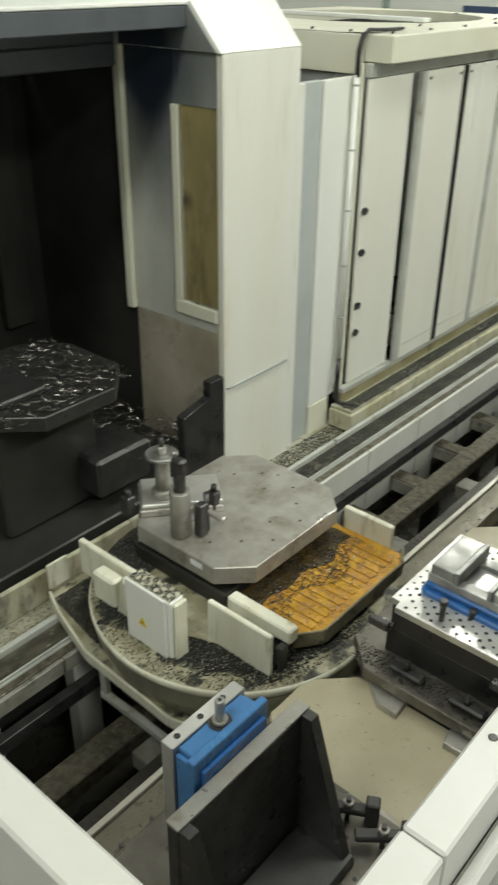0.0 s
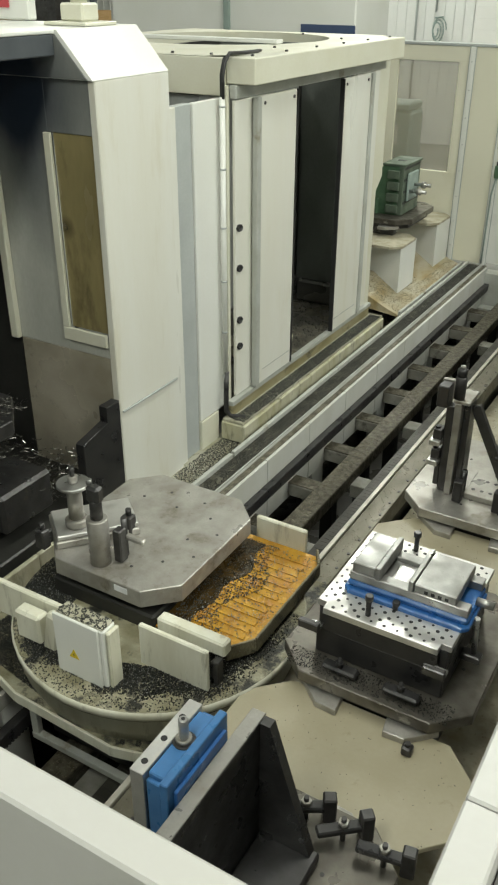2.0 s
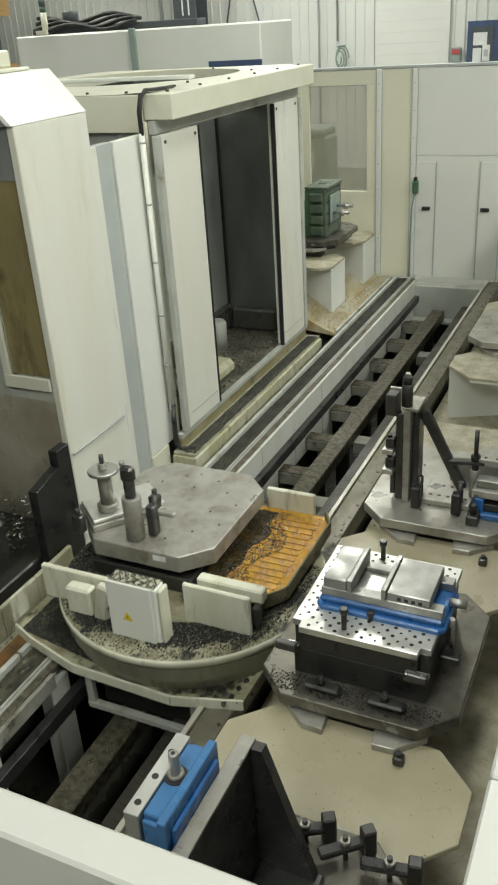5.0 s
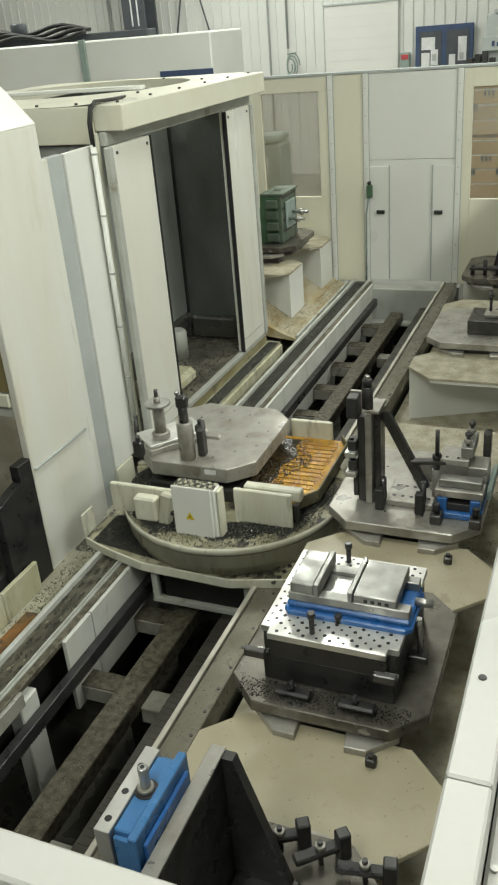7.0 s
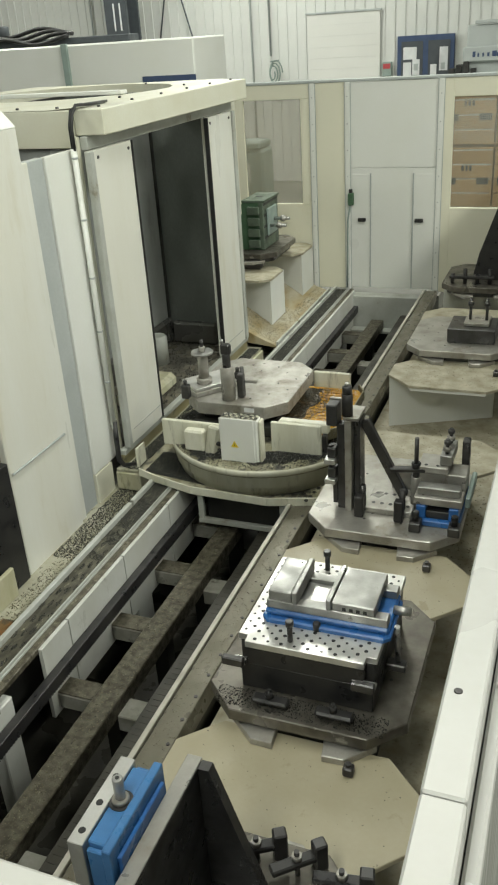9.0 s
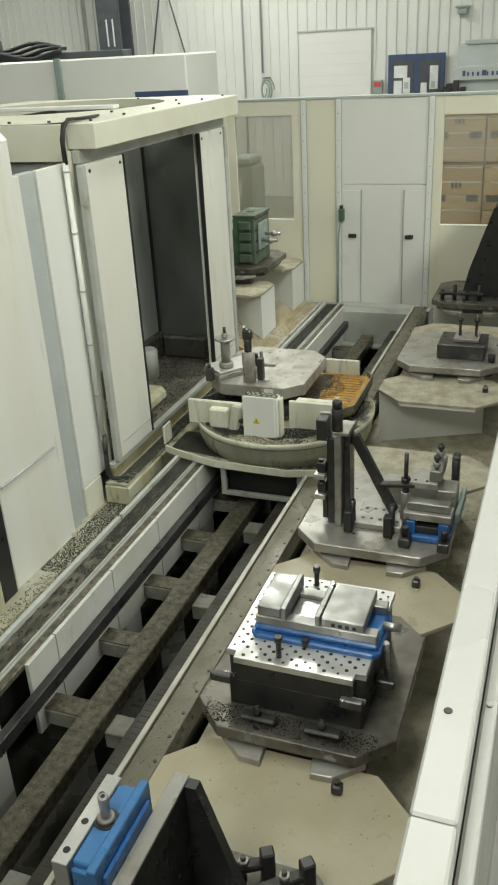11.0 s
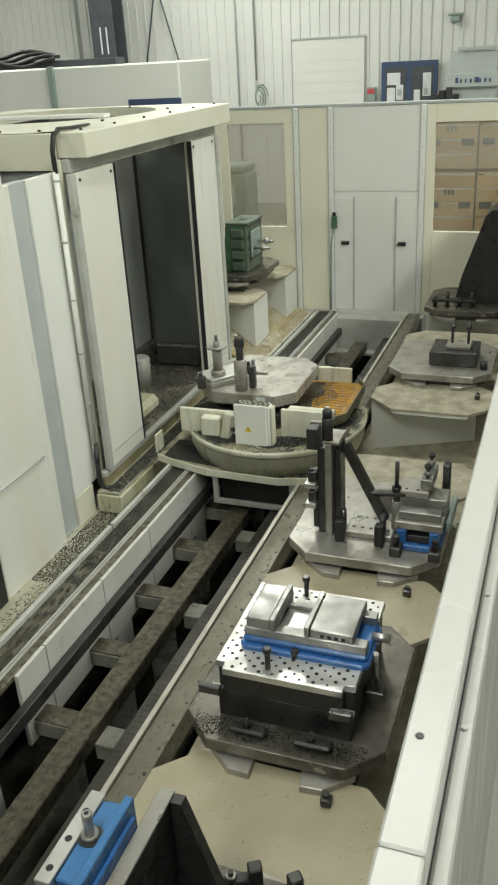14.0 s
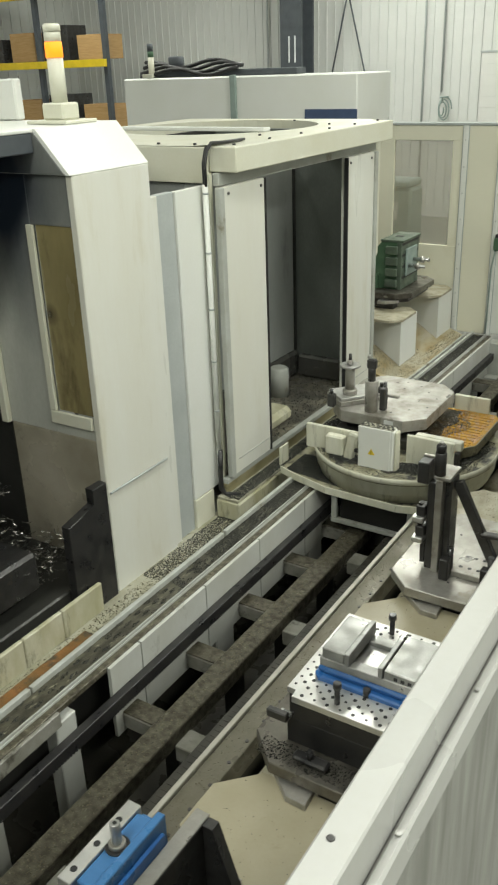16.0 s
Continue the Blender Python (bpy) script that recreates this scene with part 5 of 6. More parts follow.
def tower_fixture():
    """Tall steel upright with a diagonal strut, and a small blue vise, on the second pallet."""
    y0 = 4.82
    u = thing("tower_fixture", "dark steel upright fixture with a diagonal strut", "fixture")
    box_part("upright", STEEL, u, -0.862, -0.825, y0 - 0.02, y0 + 0.07, 0.331, 0.875, 0.003, "worn bright upright")
    box_part("face_plate", GUNMETAL, u, -0.908, -0.8625, y0 + 0.0, y0 + 0.06, 0.331, 0.845, 0.004)
    box_part("rear_plate", GUNMETAL, u, -0.8245, -0.79, y0 + 0.03, y0 + 0.14, 0.331, 0.86, 0.004)
    box_part("top_block", STEEL, u, -0.872, -0.785, y0 - 0.02, y0 + 0.15, 0.876, 0.895, 0.003)
    box_part("head", GUNMETAL, u, -0.955, -0.895, y0 - 0.04, y0 + 0.04, 0.846, 0.965, 0.005, "square dark head")
    box_part("head_plate", STEEL, u, -0.955, -0.895, y0 + 0.0405, y0 + 0.06, 0.846, 0.975, 0.003)
    rod_part("barrel", GUNMETAL, u, -0.852, y0 + 0.01, 0.896, 1.02, 0.029, 18, 0.004, "dark round barrel")
    rod_part("knob", BLACK, u, -0.852, y0 + 0.01, 1.02, 1.065, 0.026, 18, 0.008)
    rod_part("knob_cap", STEEL, u, -0.852, y0 + 0.01, 1.065, 1.08, 0.013, 12, 0.003)
    for z in (0.50, 0.62):
        box_part("side_jaw", PLATESTEEL, u, -0.968, -0.9085, y0 - 0.05, y0 + 0.05, z, z + 0.03, 0.003, "bright jaw")
        box_part("jaw_block", GUNMETAL, u, -0.955, -0.9085, y0 - 0.03, y0 + 0.04, z + 0.031, z + 0.09, 0.004)
        rod_part("jaw_screw", BLACK, u, -0.94, y0 + 0.0, z + 0.09, z + 0.10, 0.014, 8)
    box_part("side_rail", GUNMETAL, u, -0.935, -0.9085, y0 + 0.0, y0 + 0.05, 0.36, 0.495, 0.003)
    box_part("strut", GUNMETAL, u, -0.026, 0.026, -0.02, 0.02, 0.0, 0.48, 0.004, turn=Matrix.Translation((-0.56, y0 + 0.09, 0.41)) @ Matrix.Rotation(radians(-27), 4, "Y"))
    box_part("foot_plate", STEEL, u, -0.755, -0.50, y0 - 0.01, y0 + 0.24, 0.331, 0.365, 0.004, "drilled foot plate")
    box_part("rear_block", STEEL, u, -0.66, -0.55, y0 + 0.25, y0 + 0.34, 0.331, 0.47, 0.005)
    for x, h in ((-0.775, 0.125), (-0.56, 0.125)):
        box_part("stop_block", BLACK, u, x - 0.024, x + 0.024, y0 - 0.075, y0 - 0.025, 0.331, 0.331 + h, 0.005)
        rod_part("bolt", GUNMETAL, u, x + 0.005, y0 + 0.015, 0.331, 0.331 + h + 0.03, 0.017, 10)
    rod_part("post", STEEL, u, -0.50, y0 + 0.10, 0.331, 0.53, 0.026, 16, 0.003)
    rod_part("post_neck", GUNMETAL, u, -0.50, y0 + 0.10, 0.53, 0.60, 0.019, 14)
    rod_part("post_stud", GUNMETAL, u, -0.50, y0 + 0.10, 0.60, 0.76, 0.012, 10)
    box_part("arm", GUNMETAL, u, -0.14, 0.17, -0.02, 0.02, 0.56, 0.585, 0.005, turn=Matrix.Translation((-0.50, y0 + 0.10, 0)) @ Matrix.Rotation(radians(12), 4, "Z"))
    box_part("arm_slot", BRIGHT, u, 0.04, 0.15, -0.01, 0.01, 0.585, 0.588, 0.0, turn=Matrix.Translation((-0.50, y0 + 0.10, 0)) @ Matrix.Rotation(radians(12), 4, "Z"))
    rod_part("arm_nut", BLACK, u, -0.50, y0 + 0.10, 0.586, 0.615, 0.026, 6)
    bm = bmesh.new()
    rod(bm, 0, 0, 0, 0.002, 0.011, 10)
    me = mesh_of("hole", bm, INK)
    for k in range(10):
        piece("hole", me, u, Matrix.Translation((-0.72 + 0.047 * (k % 5), y0 + 0.05 + 0.11 * (k // 5), 0.3642)))
    v = thing("machine_vise", "small blue machine vise with stacked steel jaws", "vise", (-0.03, 0, 0))
    box_part("base", BLUE, v, -0.45, -0.21, y0 - 0.07, y0 + 0.36, 0.331, 0.365, 0.005)
    for x0, x1 in ((-0.44, -0.39), (-0.27, -0.22)):
        box_part("side_rail", BLUE, v, x0, x1, y0 - 0.05, y0 + 0.35, 0.3655, 0.44, 0.004)
    box_part("bed", BLACK, v, -0.389, -0.271, y0 - 0.04, y0 + 0.34, 0.3655, 0.41, 0.003)
    box_part("jaw", STEEL, v, -0.455, -0.205, y0 - 0.04, y0 + 0.08, 0.441, 0.485, 0.004)
    box_part("jaw", JAWSTEEL, v, -0.44, -0.22, y0 - 0.01, y0 + 0.06, 0.486, 0.53, 0.004)
    box_part("jaw", STEEL, v, -0.455, -0.205, y0 + 0.10, y0 + 0.24, 0.441, 0.56, 0.004)
    box_part("jaw_cap", STEEL, v, -0.46, -0.30, y0 + 0.09, y0 + 0.25, 0.561, 0.60, 0.004)
    for x in (-0.42, -0.36):
        rod_part("jaw_screw", INK, v, x, y0 + 0.115, 0.599, 0.602, 0.009, 8)
    box_part("bracket", JAWSTEEL, v, -0.35, -0.285, y0 + 0.12, y0 + 0.33, 0.601, 0.66, 0.004, "raised steel bracket")
    box_part("end_stop", GUNMETAL, v, -0.255, -0.215, y0 + 0.28, y0 + 0.34, 0.441, 0.68, 0.006)
    box_part("screw_arm", GREYCAST, v, -0.20, -0.175, y0 + 0.05, y0 + 0.36, 0.40, 0.46, 0.005)
    for y in (y0 + 0.155, y0 + 0.29):
        rod_part("stud", GUNMETAL, v, -0.318, y, 0.66, 0.745, 0.010, 10)
        rod_part("nut", STEEL, v, -0.318, y, 0.675, 0.70, 0.021, 6)
        rod_part("nut", GUNMETAL, v, -0.318, y, 0.715, 0.735, 0.019, 6)
    for x in (-0.43, -0.23):
        box_part("clamp", GUNMETAL, v, x - 0.03, x + 0.03, y0 - 0.15, y0 - 0.071, 0.331, 0.385, 0.005)
        rod_part("clamp_bolt", BLACK, v, x, y0 - 0.11, 0.385, 0.44, 0.018, 10, 0.003)


def far_fixtures():
    f = thing("plate_fixture", "grey steel box fixture with two upright studs", "fixture")
    box_part("box", GUNMETAL, f, -0.74, -0.36, 7.6, 7.95, 0.331, 0.45, 0.006)
    box_part("top", STEEL, f, -0.62, -0.42, 7.68, 7.9, 0.451, 0.48, 0.004)
    for x in (-0.58, -0.45):
        rod_part("stud", GUNMETAL, f, x, 7.78, 0.48, 0.66, 0.012, 10)
        rod_part("nut", GUNMETAL, f, x, 7.78, 0.60, 0.63, 0.024, 6)
    rod_part("bolt", BLACK, f, -0.3, 7.6, 0.331, 0.39, 0.03, 8)
    t = thing("tombstone_fixture", "dark cast tombstone fixture with a sloped back", "fixture")
    bm = bmesh.new()
    prism(bm, [(-0.78, 0.331), (-0.15, 0.331), (-0.15, 1.25), (-0.46, 1.25), (-0.52, 1.2), (-0.72, 0.6)], 9.5, 9.9, 0.0)
    bmesh.ops.transform(bm, matrix=Matrix(((1, 0, 0, 0), (0, 0, 1, 0), (0, 1, 0, 0), (0, 0, 0, 1))), verts=bm.verts)
    part("body", bm, BLACK, t)
    for k in range(4):
        rod_part("stud", BLACK, t, -0.95 + 0.12 * k, 9.35, 0.331, 0.43 + 0.05 * (k % 2), 0.02, 8)
    box_part("clamp_bar", BLACK, t, -0.98, -0.55, 9.32, 9.40, 0.38, 0.41, 0.006)
    for x, y in ((-0.30, 7.16), (-0.36, 4.47), (-0.41, 3.10)):
        n = thing("locating_stop", "small brown steel locating block on the stand", "stop block", group="locating blocks")
        box_part("block", GUNMETAL, n, x - 0.02, x + 0.02, y, y + 0.04, 0.2325, 0.275, 0.006)
        rod_part("pin", GUNMETAL, n, x, y + 0.02, 0.275, 0.288, 0.012, 8)


perforated_block()
machine_vise()
angle_fixture()
tower_fixture()
far_fixtures()


# ---------------------------------------------------------------- rail shuttle
RIDERS = []


def shuttle():
    """Rail-guided shuttle; its origin lies on the track at the height of the rails, y at its control box."""
    s = thing("rail_shuttle", "cream rail shuttle with a round turntable caked with coolant and chips", "shuttle vehicle")
    # carriage plate with folded edge
    pts = [(-2.50, 0.02), (-2.36, -0.04), (-2.05, -0.13), (-1.5, -0.15), (-1.18, -0.06), (-1.16, 1.25), (-2.42, 1.25), (-2.50, 1.1)]
    bm = bmesh.new()
    prism(bm, pts, 0.03, 0.045, 0.002)
    part("carriage_plate", bm, DECK, s, "grimy carriage plate")
    bm = bmesh.new()
    for (xa, ya), (xb, yb) in zip(pts[:5], pts[1:5]):
        d = Vector((xb - xa, yb - ya))
        t = Matrix.Translation((xa, ya, 0)) @ Matrix.Rotation(math.atan2(d.y, d.x), 4, "Z")
        bx(bm, 0, d.length, -0.012, 0.0, 0.0, 0.055, 0.002, t)
    part("carriage_rim", bm, SHUTCREAM, s, "stained cream rim")
    box_part("end_guard", SHUTCREAM, s, -2.52, -2.505, 0.02, 0.14, 0.056, 0.20, 0.003)
    # frame below
    for x in (-2.0, -1.42):
        box_part("frame_leg", PALE, s, x - 0.02, x + 0.02, -0.10, -0.07, -0.2, 0.028, 0.003)
    box_part("frame_bar", PALE, s, -2.02, -1.40, -0.105, -0.07, -0.235, -0.201, 0.003, "pale lower frame bar")
    box_part("drive_case", DARKSHEET, s, -2.0, -1.42, 0.0, 1.0, -0.28, 0.028, 0.01)
    for x in (-1.285, -2.38):
        for y in (0.1, 1.1):
            rod_part("wheel", BLACK, s, 0, 0, -0.02, 0.02, 0.013, 16, turn=Matrix.Translation((x, y, 0.014)) @ Matrix.Rotation(radians(90), 4, "Y"))
    # turntable: drum with a lip
    cx, cy = -1.71, 0.50
    bm = bmesh.new()
    prof = [(0.046, 0.635), (0.105, 0.645), (0.11, 0.659), (0.195, 0.666), (0.2, 0.676), (0.232, 0.68), (0.24, 0.672), (0.24, 0.631)]
    k = 48
    loops = [[bm.verts.new((cx + r * math.cos(2 * math.pi * i / k), cy + r * math.sin(2 * math.pi * i / k), z)) for i in range(k)] for z, r in prof]
    for a, b in zip(loops, loops[1:]):
        for i in range(k):
            bm.faces.new((a[i], a[(i + 1) % k], b[(i + 1) % k], b[i])).smooth = True
    bm.faces.new(loops[0][::-1])
    part("turntable", bm, SHUTCREAM, s, "stained cream round drum")
    bm = bmesh.new()
    rod(bm, cx, cy, 0.19, 0.2425, 0.671, 48)
    part("turntable_deck", bm, DECK, s, "deck caked with wet grime")
    # low walls round the pallet seat
    box_part("side_wall", SHUTCREAM, s, -2.32, -1.85, 0.08, 0.11, 0.233, 0.42, 0.006)
    box_part("bracket", SHUTCREAM, s, -2.12, -1.98, -0.01, 0.06, 0.25, 0.40, 0.012)
    box_part("bracket", SHUTCREAM, s, -1.965, -1.89, 0.0, 0.05, 0.22, 0.44, 0.012, turn=Matrix.Translation((-1.93, 0.02, 0.33)) @ Matrix.Rotation(radians(12), 4, "Y") @ Matrix.Translation((1.93, -0.02, -0.33)))
    box_part("bracket_leg", SHUTCREAM, s, -1.96, -1.91, 0.0, 0.04, 0.10, 0.22, 0.005)
    box_part("cable_gland", BLACK, s, -1.90, -1.84, 0.0, 0.03, 0.30, 0.33, 0.01)
    # control box with its warning sign
    cb = box_part("control_box", WHITE, s, -1.83, -1.58, -0.05, 0.03, 0.2385, 0.54, 0.008, "white control box")
    box_part("box_cover", WHITE, cb, -1.835, -1.60, -0.062, -0.051, 0.22, 0.545, 0.004)
    box_part("grimy_top", GUTTER, cb, -1.826, -1.584, -0.047, 0.027, 0.5403, 0.5445, 0.001, "grimy chip-stained top")
    bm = bmesh.new()
    prism(bm, [(-0.026, 0), (0.026, 0), (0, 0.046)], 0, 0.0015, 0.0, turn=Matrix.Translation((-1.735, -0.0622, 0.345)) @ Matrix.Rotation(radians(90), 4, "X"))
    part("warning_sign", bm, YELLOW, cb, "yellow warning triangle")
    bm = bmesh.new()
    prism(bm, [(-0.004, 0.012), (0.004, 0.018), (0.0, 0.018), (0.005, 0.032), (-0.005, 0.022), (0.0, 0.022)], 0, 0.001, 0.0, turn=Matrix.Translation((-1.735, -0.0638, 0.342)) @ Matrix.Rotation(radians(90), 4, "X"))
    part("warning_mark", bm, INK, cb)
    box_part("box_side", SHUTCREAM, cb, -1.579, -1.56, -0.04, 0.03, 0.24, 0.53, 0.006)
    # front plates
    box_part("front_plate", SHUTCREAM, s, -1.56, -1.22, 0.14, 0.165, 0.233, 0.45, 0.006, "stained cream front plate")
    box_part("front_rail", SHUTCREAM, s, -1.54, -1.20, 0.24, 0.30, 0.35, 0.42, 0.008)
    box_part("front_post", GUNMETAL, s, -1.235, -1.20, 0.19, 0.235, 0.22, 0.36, 0.004)
    # coolant tray
    bm = bmesh.new()
    prism(bm, [(-1.60, 0.31), (-1.24, 0.31), (-1.16, 0.42), (-1.16, 1.02), (-1.22, 1.12), (-1.60, 1.12)], 0.29, 0.30, 0.0)
    part("coolant_tray", bm, AMBER, s, "tray with a film of amber coolant")
    bm = bmesh.new()
    for j in range(13):
        bx(bm, -1.52, -1.22, 0.42 + j * 0.05, 0.445 + j * 0.05, 0.3005, 0.3055, 0.002)
    part("tray_rib", bm, AMBER, s)
    # black sheet: standing oil plus the painted shadow of the pallet's overhang
    bm = bmesh.new()
    edge = [(-1.44 + 0.022 * math.sin(9 * q) + 0.018 * math.sin(23 * q + 1) - 0.035 * q, q) for q in [0.34 + 0.026 * i for i in range(29)]]
    prism(bm, [(-1.598, 1.07), (-1.598, 0.34)] + edge, 0.3005, 0.3072, 0.0)
    part("oil_film", bm, OILSHADE, s, "black oil beside the pallet, with the pallet's shadow in its colour")
    me = scatter("chips", 2500, -1.58, -1.25, 0.33, 1.08, 0.3073, CHIPS, 0.003, 16, lambda x, y: x < -1.36 - 0.05 * math.sin(14 * y), 0.004)
    ob = tagged(new("swarf", me), "black chips in the oil", kind="stuff")
    ob.parent = s
    bm = bmesh.new()
    tp = [(-1.24, 0.31), (-1.16, 0.42), (-1.16, 1.02), (-1.22, 1.12)]
    for (xa, ya), (xb, yb) in zip(tp, tp[1:]):
        d = Vector((xb - xa, yb - ya))
        t = Matrix.Translation((xa, ya, 0)) @ Matrix.Rotation(math.atan2(d.y, d.x), 4, "Z")
        bx(bm, 0, d.length, -0.012, 0.0, 0.27, 0.345, 0.003, t)
    part("tray_rim", bm, GRIME, s, "grimy tray rim")
    box_part("end_plate", SHUTCREAM, s, -1.56, -1.28, 1.121, 1.15, 0.25, 0.42, 0.006, "cream end plate")
    # pallet seat
    box_part("seat", DARKSHEET, s, -2.2, -1.62, 0.32, 1.0, 0.233, 0.325, 0.01)
    for x in (-2.1, -1.75):
        for y in (0.42, 0.9):
            rod_part("seat_cone", GUNMETAL, s, x, y, 0.325, 0.381, 0.05, 16, 0.01)
    def strewn(x, y):
        """Chips lie thick near the walls and thin out towards the rim."""
        r = math.hypot(x - cx, y - cy) + 0.022 * math.sin(17 * x + 4 * y) + 0.014 * math.sin(41 * x - 23 * y)
        lean = 0.675 if x < -1.95 else 0.60 if x < -1.45 else 0.63
        return 0.40 < r and math.hypot(x - cx, y - cy) < 0.668 and (r < lean - 0.05 or (int(x * 997) * 7 + int(y * 991) * 13) % 11 < (5 if r < lean - 0.02 else 1))

    me = scatter("chips", 7000, -2.42, -1.1, -0.2, 0.75, 0.2470, BRIGHT, 0.0017, 15, strewn, 0.005)
    ob = tagged(new("swarf", me), "glinting steel specks among the swarf", kind="stuff")
    ob.parent = s
    me = scatter("chips", 120000, -2.42, -1.1, -0.2, 0.75, 0.2426, CHIPS, 0.0027, 11, strewn, 0.006)
    ob = tagged(new("swarf", me), "black swarf strewn over the deck", kind="stuff")
    ob.parent = s
    me = scatter("chips", 60000, -2.45, -1.2, -0.12, 0.3, 0.046, CHIPS, 0.0019, 12, lambda x, y: y > -0.005 - 0.16 * (x + 2.45) and (x < -1.97 + 0.05 * math.sin(60 * y) or math.sin(83 * x + 40 * y) * math.sin(61 * y - 29 * x) > 0.45), 0.005)
    ob = tagged(new("swarf", me), "fine chips along the carriage plate", kind="stuff")
    ob.parent = s
    me = scatter("chips", 900, -1.825, -1.585, -0.046, 0.027, 0.5446, CHIPS, 0.0026, 13, lambda x, y: math.sin(143 * x) * math.sin(97 * y + 31 * x) > -0.3, 0.003)
    ob = tagged(new("swarf", me), "chips on the control box", kind="stuff")
    ob.parent = s
    me = scatter("chips", 750, -1.50, -1.19, 0.33, 1.08, 0.3074, BRIGHT, 0.0024, 14, None, 0.004)
    ob = tagged(new("swarf", me), "dark chips in the coolant", kind="stuff")
    ob.parent = s
    RIDERS.append((s, (0, 0, 0)))

    p = PALLETS["shuttle"]
    RIDERS.append((p, (-1.895, 0.71, 0.405)))
    z = 0.481
    f = thing("workholding_fixture", "steel plate fixture with a disc-topped post on the shuttle pallet", "fixture")
    t = Matrix.Translation((-2.14, 0.56, z)) @ Matrix.Rotation(radians(50), 4, "Z")
    box_part("base_plate", STEEL, f, -0.19, 0.2, -0.13, 0.13, 0.0, 0.035, 0.004, turn=t)
    box_part("top_plate", PLATESTEEL, f, -0.18, 0.2, -0.115, 0.12, 0.036, 0.058, 0.004, "bright top plate", turn=t)
    rod_part("flange", STEEL, f, -2.16, 0.48, z + 0.059, z + 0.10, 0.055, 18, 0.008)
    col = rod_part("column", STEEL, f, -2.16, 0.48, z + 0.10, z + 0.275, 0.036, 18, 0.003)
    rod_part("disc", BRIGHT, col, -2.16, 0.48, z + 0.275, z + 0.29, 0.078, 28, 0.004, "bright disc")
    rod_part("nut", STEEL, f, -2.16, 0.48, z + 0.29, z + 0.325, 0.024, 6, 0.003)
    rod_part("stud", GUNMETAL, f, -2.16, 0.48, z + 0.325, z + 0.37, 0.012, 10)
    for x, y in ((-2.235, 0.325), (-1.965, 0.62)):
        cl = box_part("clamp", GUNMETAL, f, x - 0.025, x + 0.03, y - 0.03, y + 0.02, z, z + 0.10, 0.006)
        rod_part("clamp_bolt", GUNMETAL, cl, x, y, z + 0.10, z + 0.13, 0.014, 8)
    RIDERS.append((f, (0, 0, 0)))
    f = thing("stub_post", "round bright steel post with a forked dark top", "fixture post")
    rod_part("post", STEEL, f, -1.935, 0.37, z, z + 0.235, 0.048, 24, 0.004)
    rod_part("neck", GUNMETAL, f, -1.935, 0.37, z + 0.235, z + 0.33, 0.028, 16, 0.003)
    box_part("head", GUNMETAL, f, -1.97, -1.90, 0.345, 0.395, z + 0.32, z + 0.40, 0.012)
    rod_part("pin", BRIGHT, f, -1.96, 0.37, z + 0.40, z + 0.425, 0.013, 10)
    rod_part("stud", GUNMETAL, f, -1.87, 0.47, z, z + 0.2, 0.014, 10)
    box_part("arm", STEEL, f, -1.89, -1.76, 0.455, 0.49, z + 0.09, z + 0.115, 0.006)
    box_part("block", GUNMETAL, f, -1.885, -1.84, 0.40, 0.45, z, z + 0.17, 0.006)
    RIDERS.append((f, (0, 0, 0)))


shuttle()

# ---------------------------------------------------------------- loose chips
chip_pile("chips", None, 1300, -1.0, -0.3, 3.23, 3.335, 0.331, None, 0.0021, 21, None, 0.005, "black chips on the pallet before the riser block")
chip_pile("chips", None, 130, -1.0, -0.2, 2.7, 3.2, 0.2335, None, 0.0016, 22, None, 0.0, "few dark chips on the beige stand")
chip_pile("chips", None, 220, -1.0, -0.2, 4.1, 4.6, 0.2335, None, 0.0016, 23, None, 0.0, "few dark chips on the beige stand")
chip_pile("chips", None, 1500, -1.2, -0.1, 5.2, 7.1, -0.219, GRIME, 0.004, 24, None, 0.0, "brown chips on the beige floor")
chip_pile("chips", None, 700, -1.0, -0.25, 5.52, 6.0, 0.2335, GRIME, 0.002, 25, None, 0.0, "brown chips on the beige stand")
chip_pile("chips", None, 700, -1.0, -0.25, 6.92, 7.4, 0.2335, GRIME, 0.002, 26, None, 0.0, "brown chips on the beige stand")
chip_pile("chips", None, 14000, -2.75, -2.41, 1.5, 10.1, -0.249, GRIME, 0.003, 27, None, 0.006, "caked chips along the gutter")
chip_pile("chips", None, 26000, -2.80, -2.41, 4.7, 9.3, -0.249, CHIPS, 0.003, 28, None, 0.006, "black chips along the gutter")
chip_pile("chips", None, 4000, -1.91, -1.78, 1.5, 9.9, -0.299, GRIME, 0.003, 29, None, 0.0, "fine chips on the centre beam")
chip_pile("chips", None, 2000, -1.34, -1.225, 1.5, 10.1, 0.001, GRIME, 0.0025, 30, None, 0.0, "fine chips on the rail")
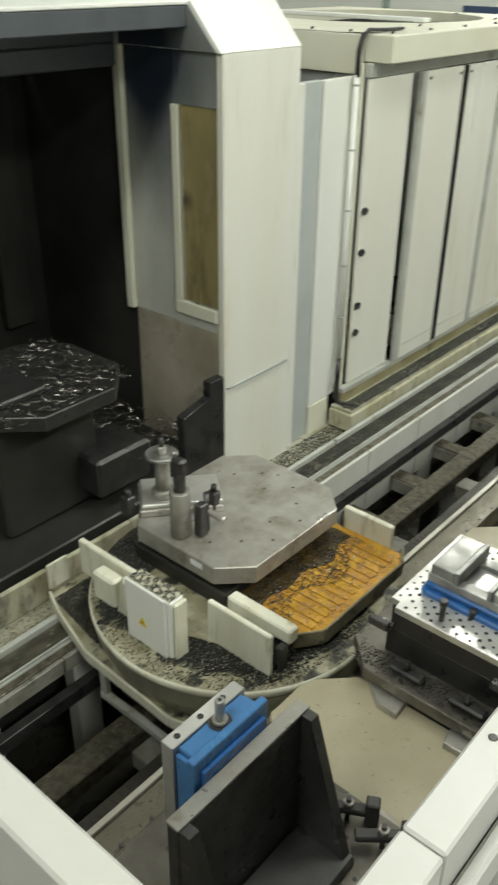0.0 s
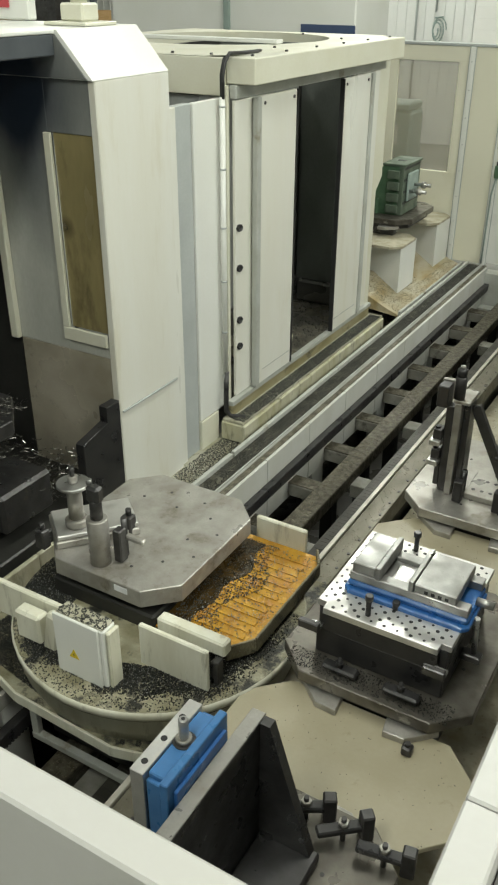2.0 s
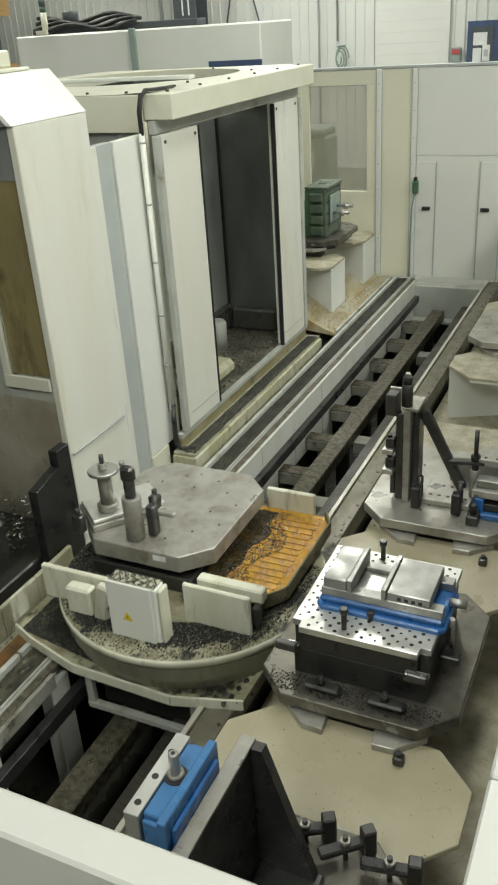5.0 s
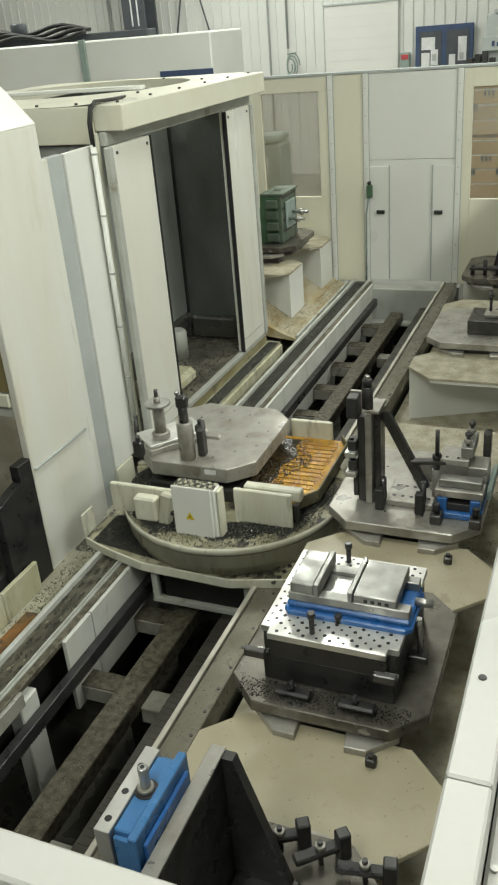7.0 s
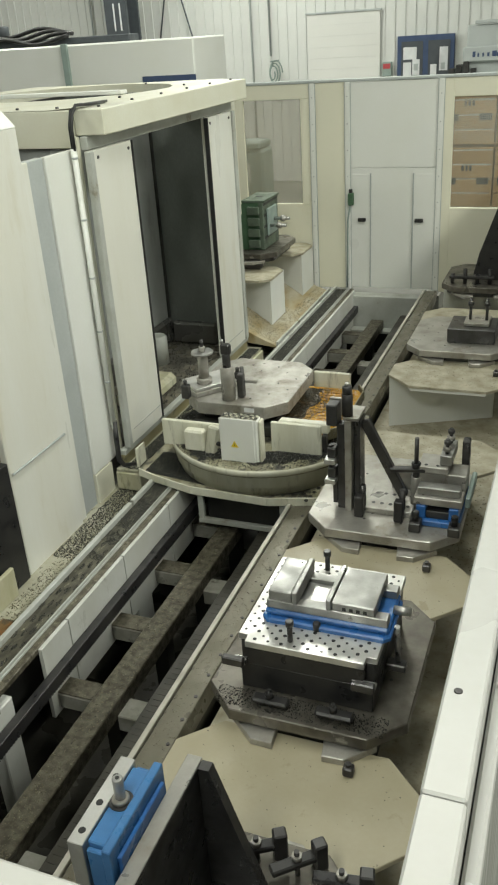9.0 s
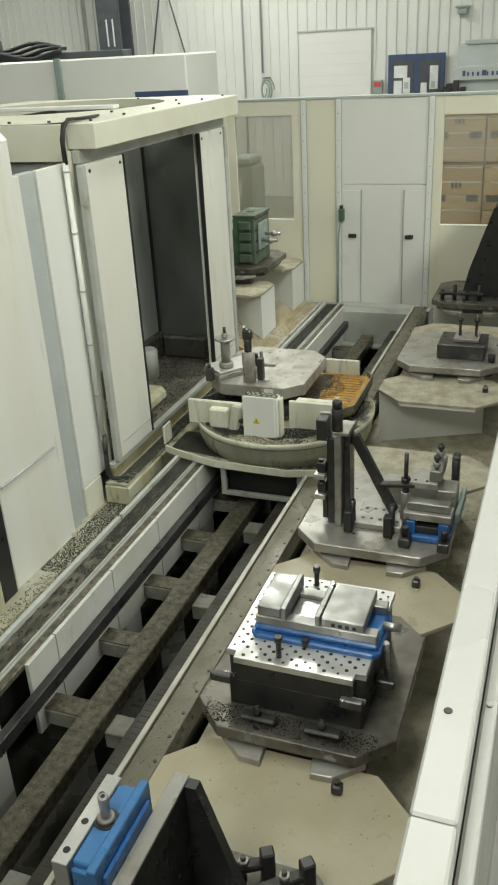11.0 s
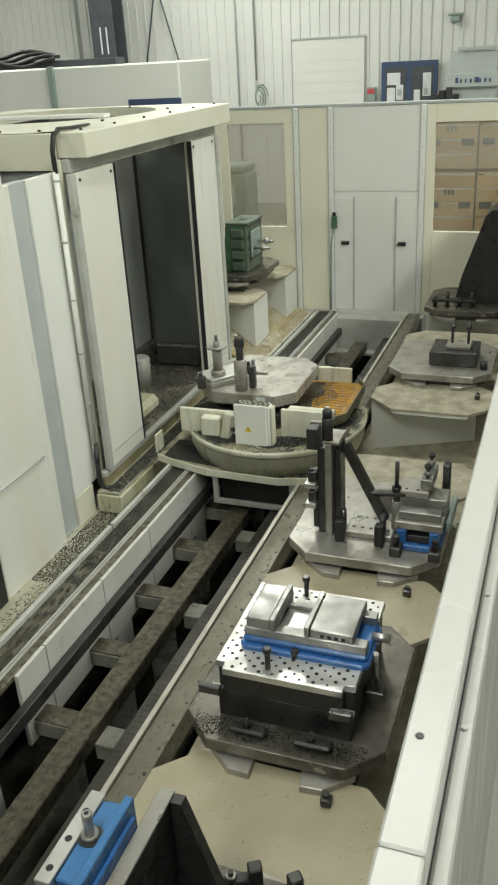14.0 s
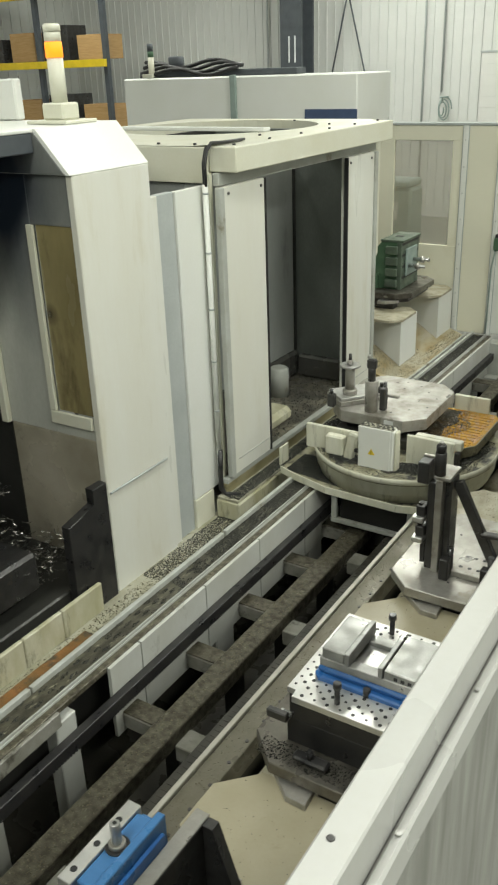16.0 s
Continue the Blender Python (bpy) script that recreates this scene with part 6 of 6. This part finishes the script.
chip_pile("chips", None, 30000, -2.362, -2.238, 3.0, 10.1, -0.0155, CHIPS, 0.0023, 32, lambda x, y: y > 4.6 + math.sin(31 * y + 9 * x) * 0.3 or math.sin(37 * y + 55 * x) * math.sin(91 * x - 13 * y) > 0.35, 0.004, "black chips on the rail")
chip_pile("chips", None, 1500, -3.4, -2.82, 5.9, 7.95, 0.031, None, 0.003, 33, None, 0.02, "wet black chips on the floor of the work area")
bm = bmesh.new()
bm.from_mesh(scatter("chips", 4200, -2.95, -2.47, 8.3, 10.1, 0.0, GRIME, 0.003, 34, lambda x, y: y < 9.2 or x > -2.6, 0.004))
for v in bm.verts:
    v.co.z += 0.004 + (-0.05 + (-2.47 - v.co.x) * 0.385 if v.co.x > -2.6 else (-2.60 - v.co.x) * 0.486)
tagged(new("chips", mesh_of("chips", bm, GRIME)), "brown chips on the sloping drip sheet", "chips", kind="stuff")
chip_pile("chips", None, 12000, -2.728, -2.62, 5.63, 8.2, -0.074, CHIPS, 0.0026, 31, None, 0.005, "wet black chips on the sill")


# ---------------------------------------------------------------- movements
TRAVEL = [(0.0, 2.85), (3.2, 2.85), (3.7, 2.88), (4.2, 3.04), (5.3, 3.59), (5.5, 3.69), (6.0, 3.94), (6.5, 4.19), (7.0, 4.44), (7.5, 4.69), (8.0, 4.93), (8.5, 5.18), (9.0, 5.42), (9.5, 5.66), (10.0, 5.87), (10.5, 5.99), (11.0, 6.03), (11.5, 6.03), (16.0, 6.03)]
LEAF = [(0.0, 0.0), (0.5, 0.1), (1.0, 0.19), (1.5, 0.27), (2.0, 0.35), (2.5, 0.44), (3.0, 0.52), (3.5, 0.585), (4.0, 0.61), (5.0, 0.61), (16.0, 0.61)]


def motions():
    for ob, (x, y, z) in RIDERS:
        walk(ob, [(t, pose(x, y + v, z)) for t, v in TRAVEL])
    walk(DOORS["left"], [(t, pose(0, 6.89 - v, 0)) for t, v in LEAF])
    walk(DOORS["right"], [(t, pose(0, 6.92 + 1.08 * v, 0)) for t, v in LEAF])
    walk(DOORS["left2"], [(t, pose(0, 6.265, 0)) for t, v in LEAF])
    walk(DOORS["right2"], [(t, pose(0, 7.60, 0)) for t, v in LEAF])


motions()
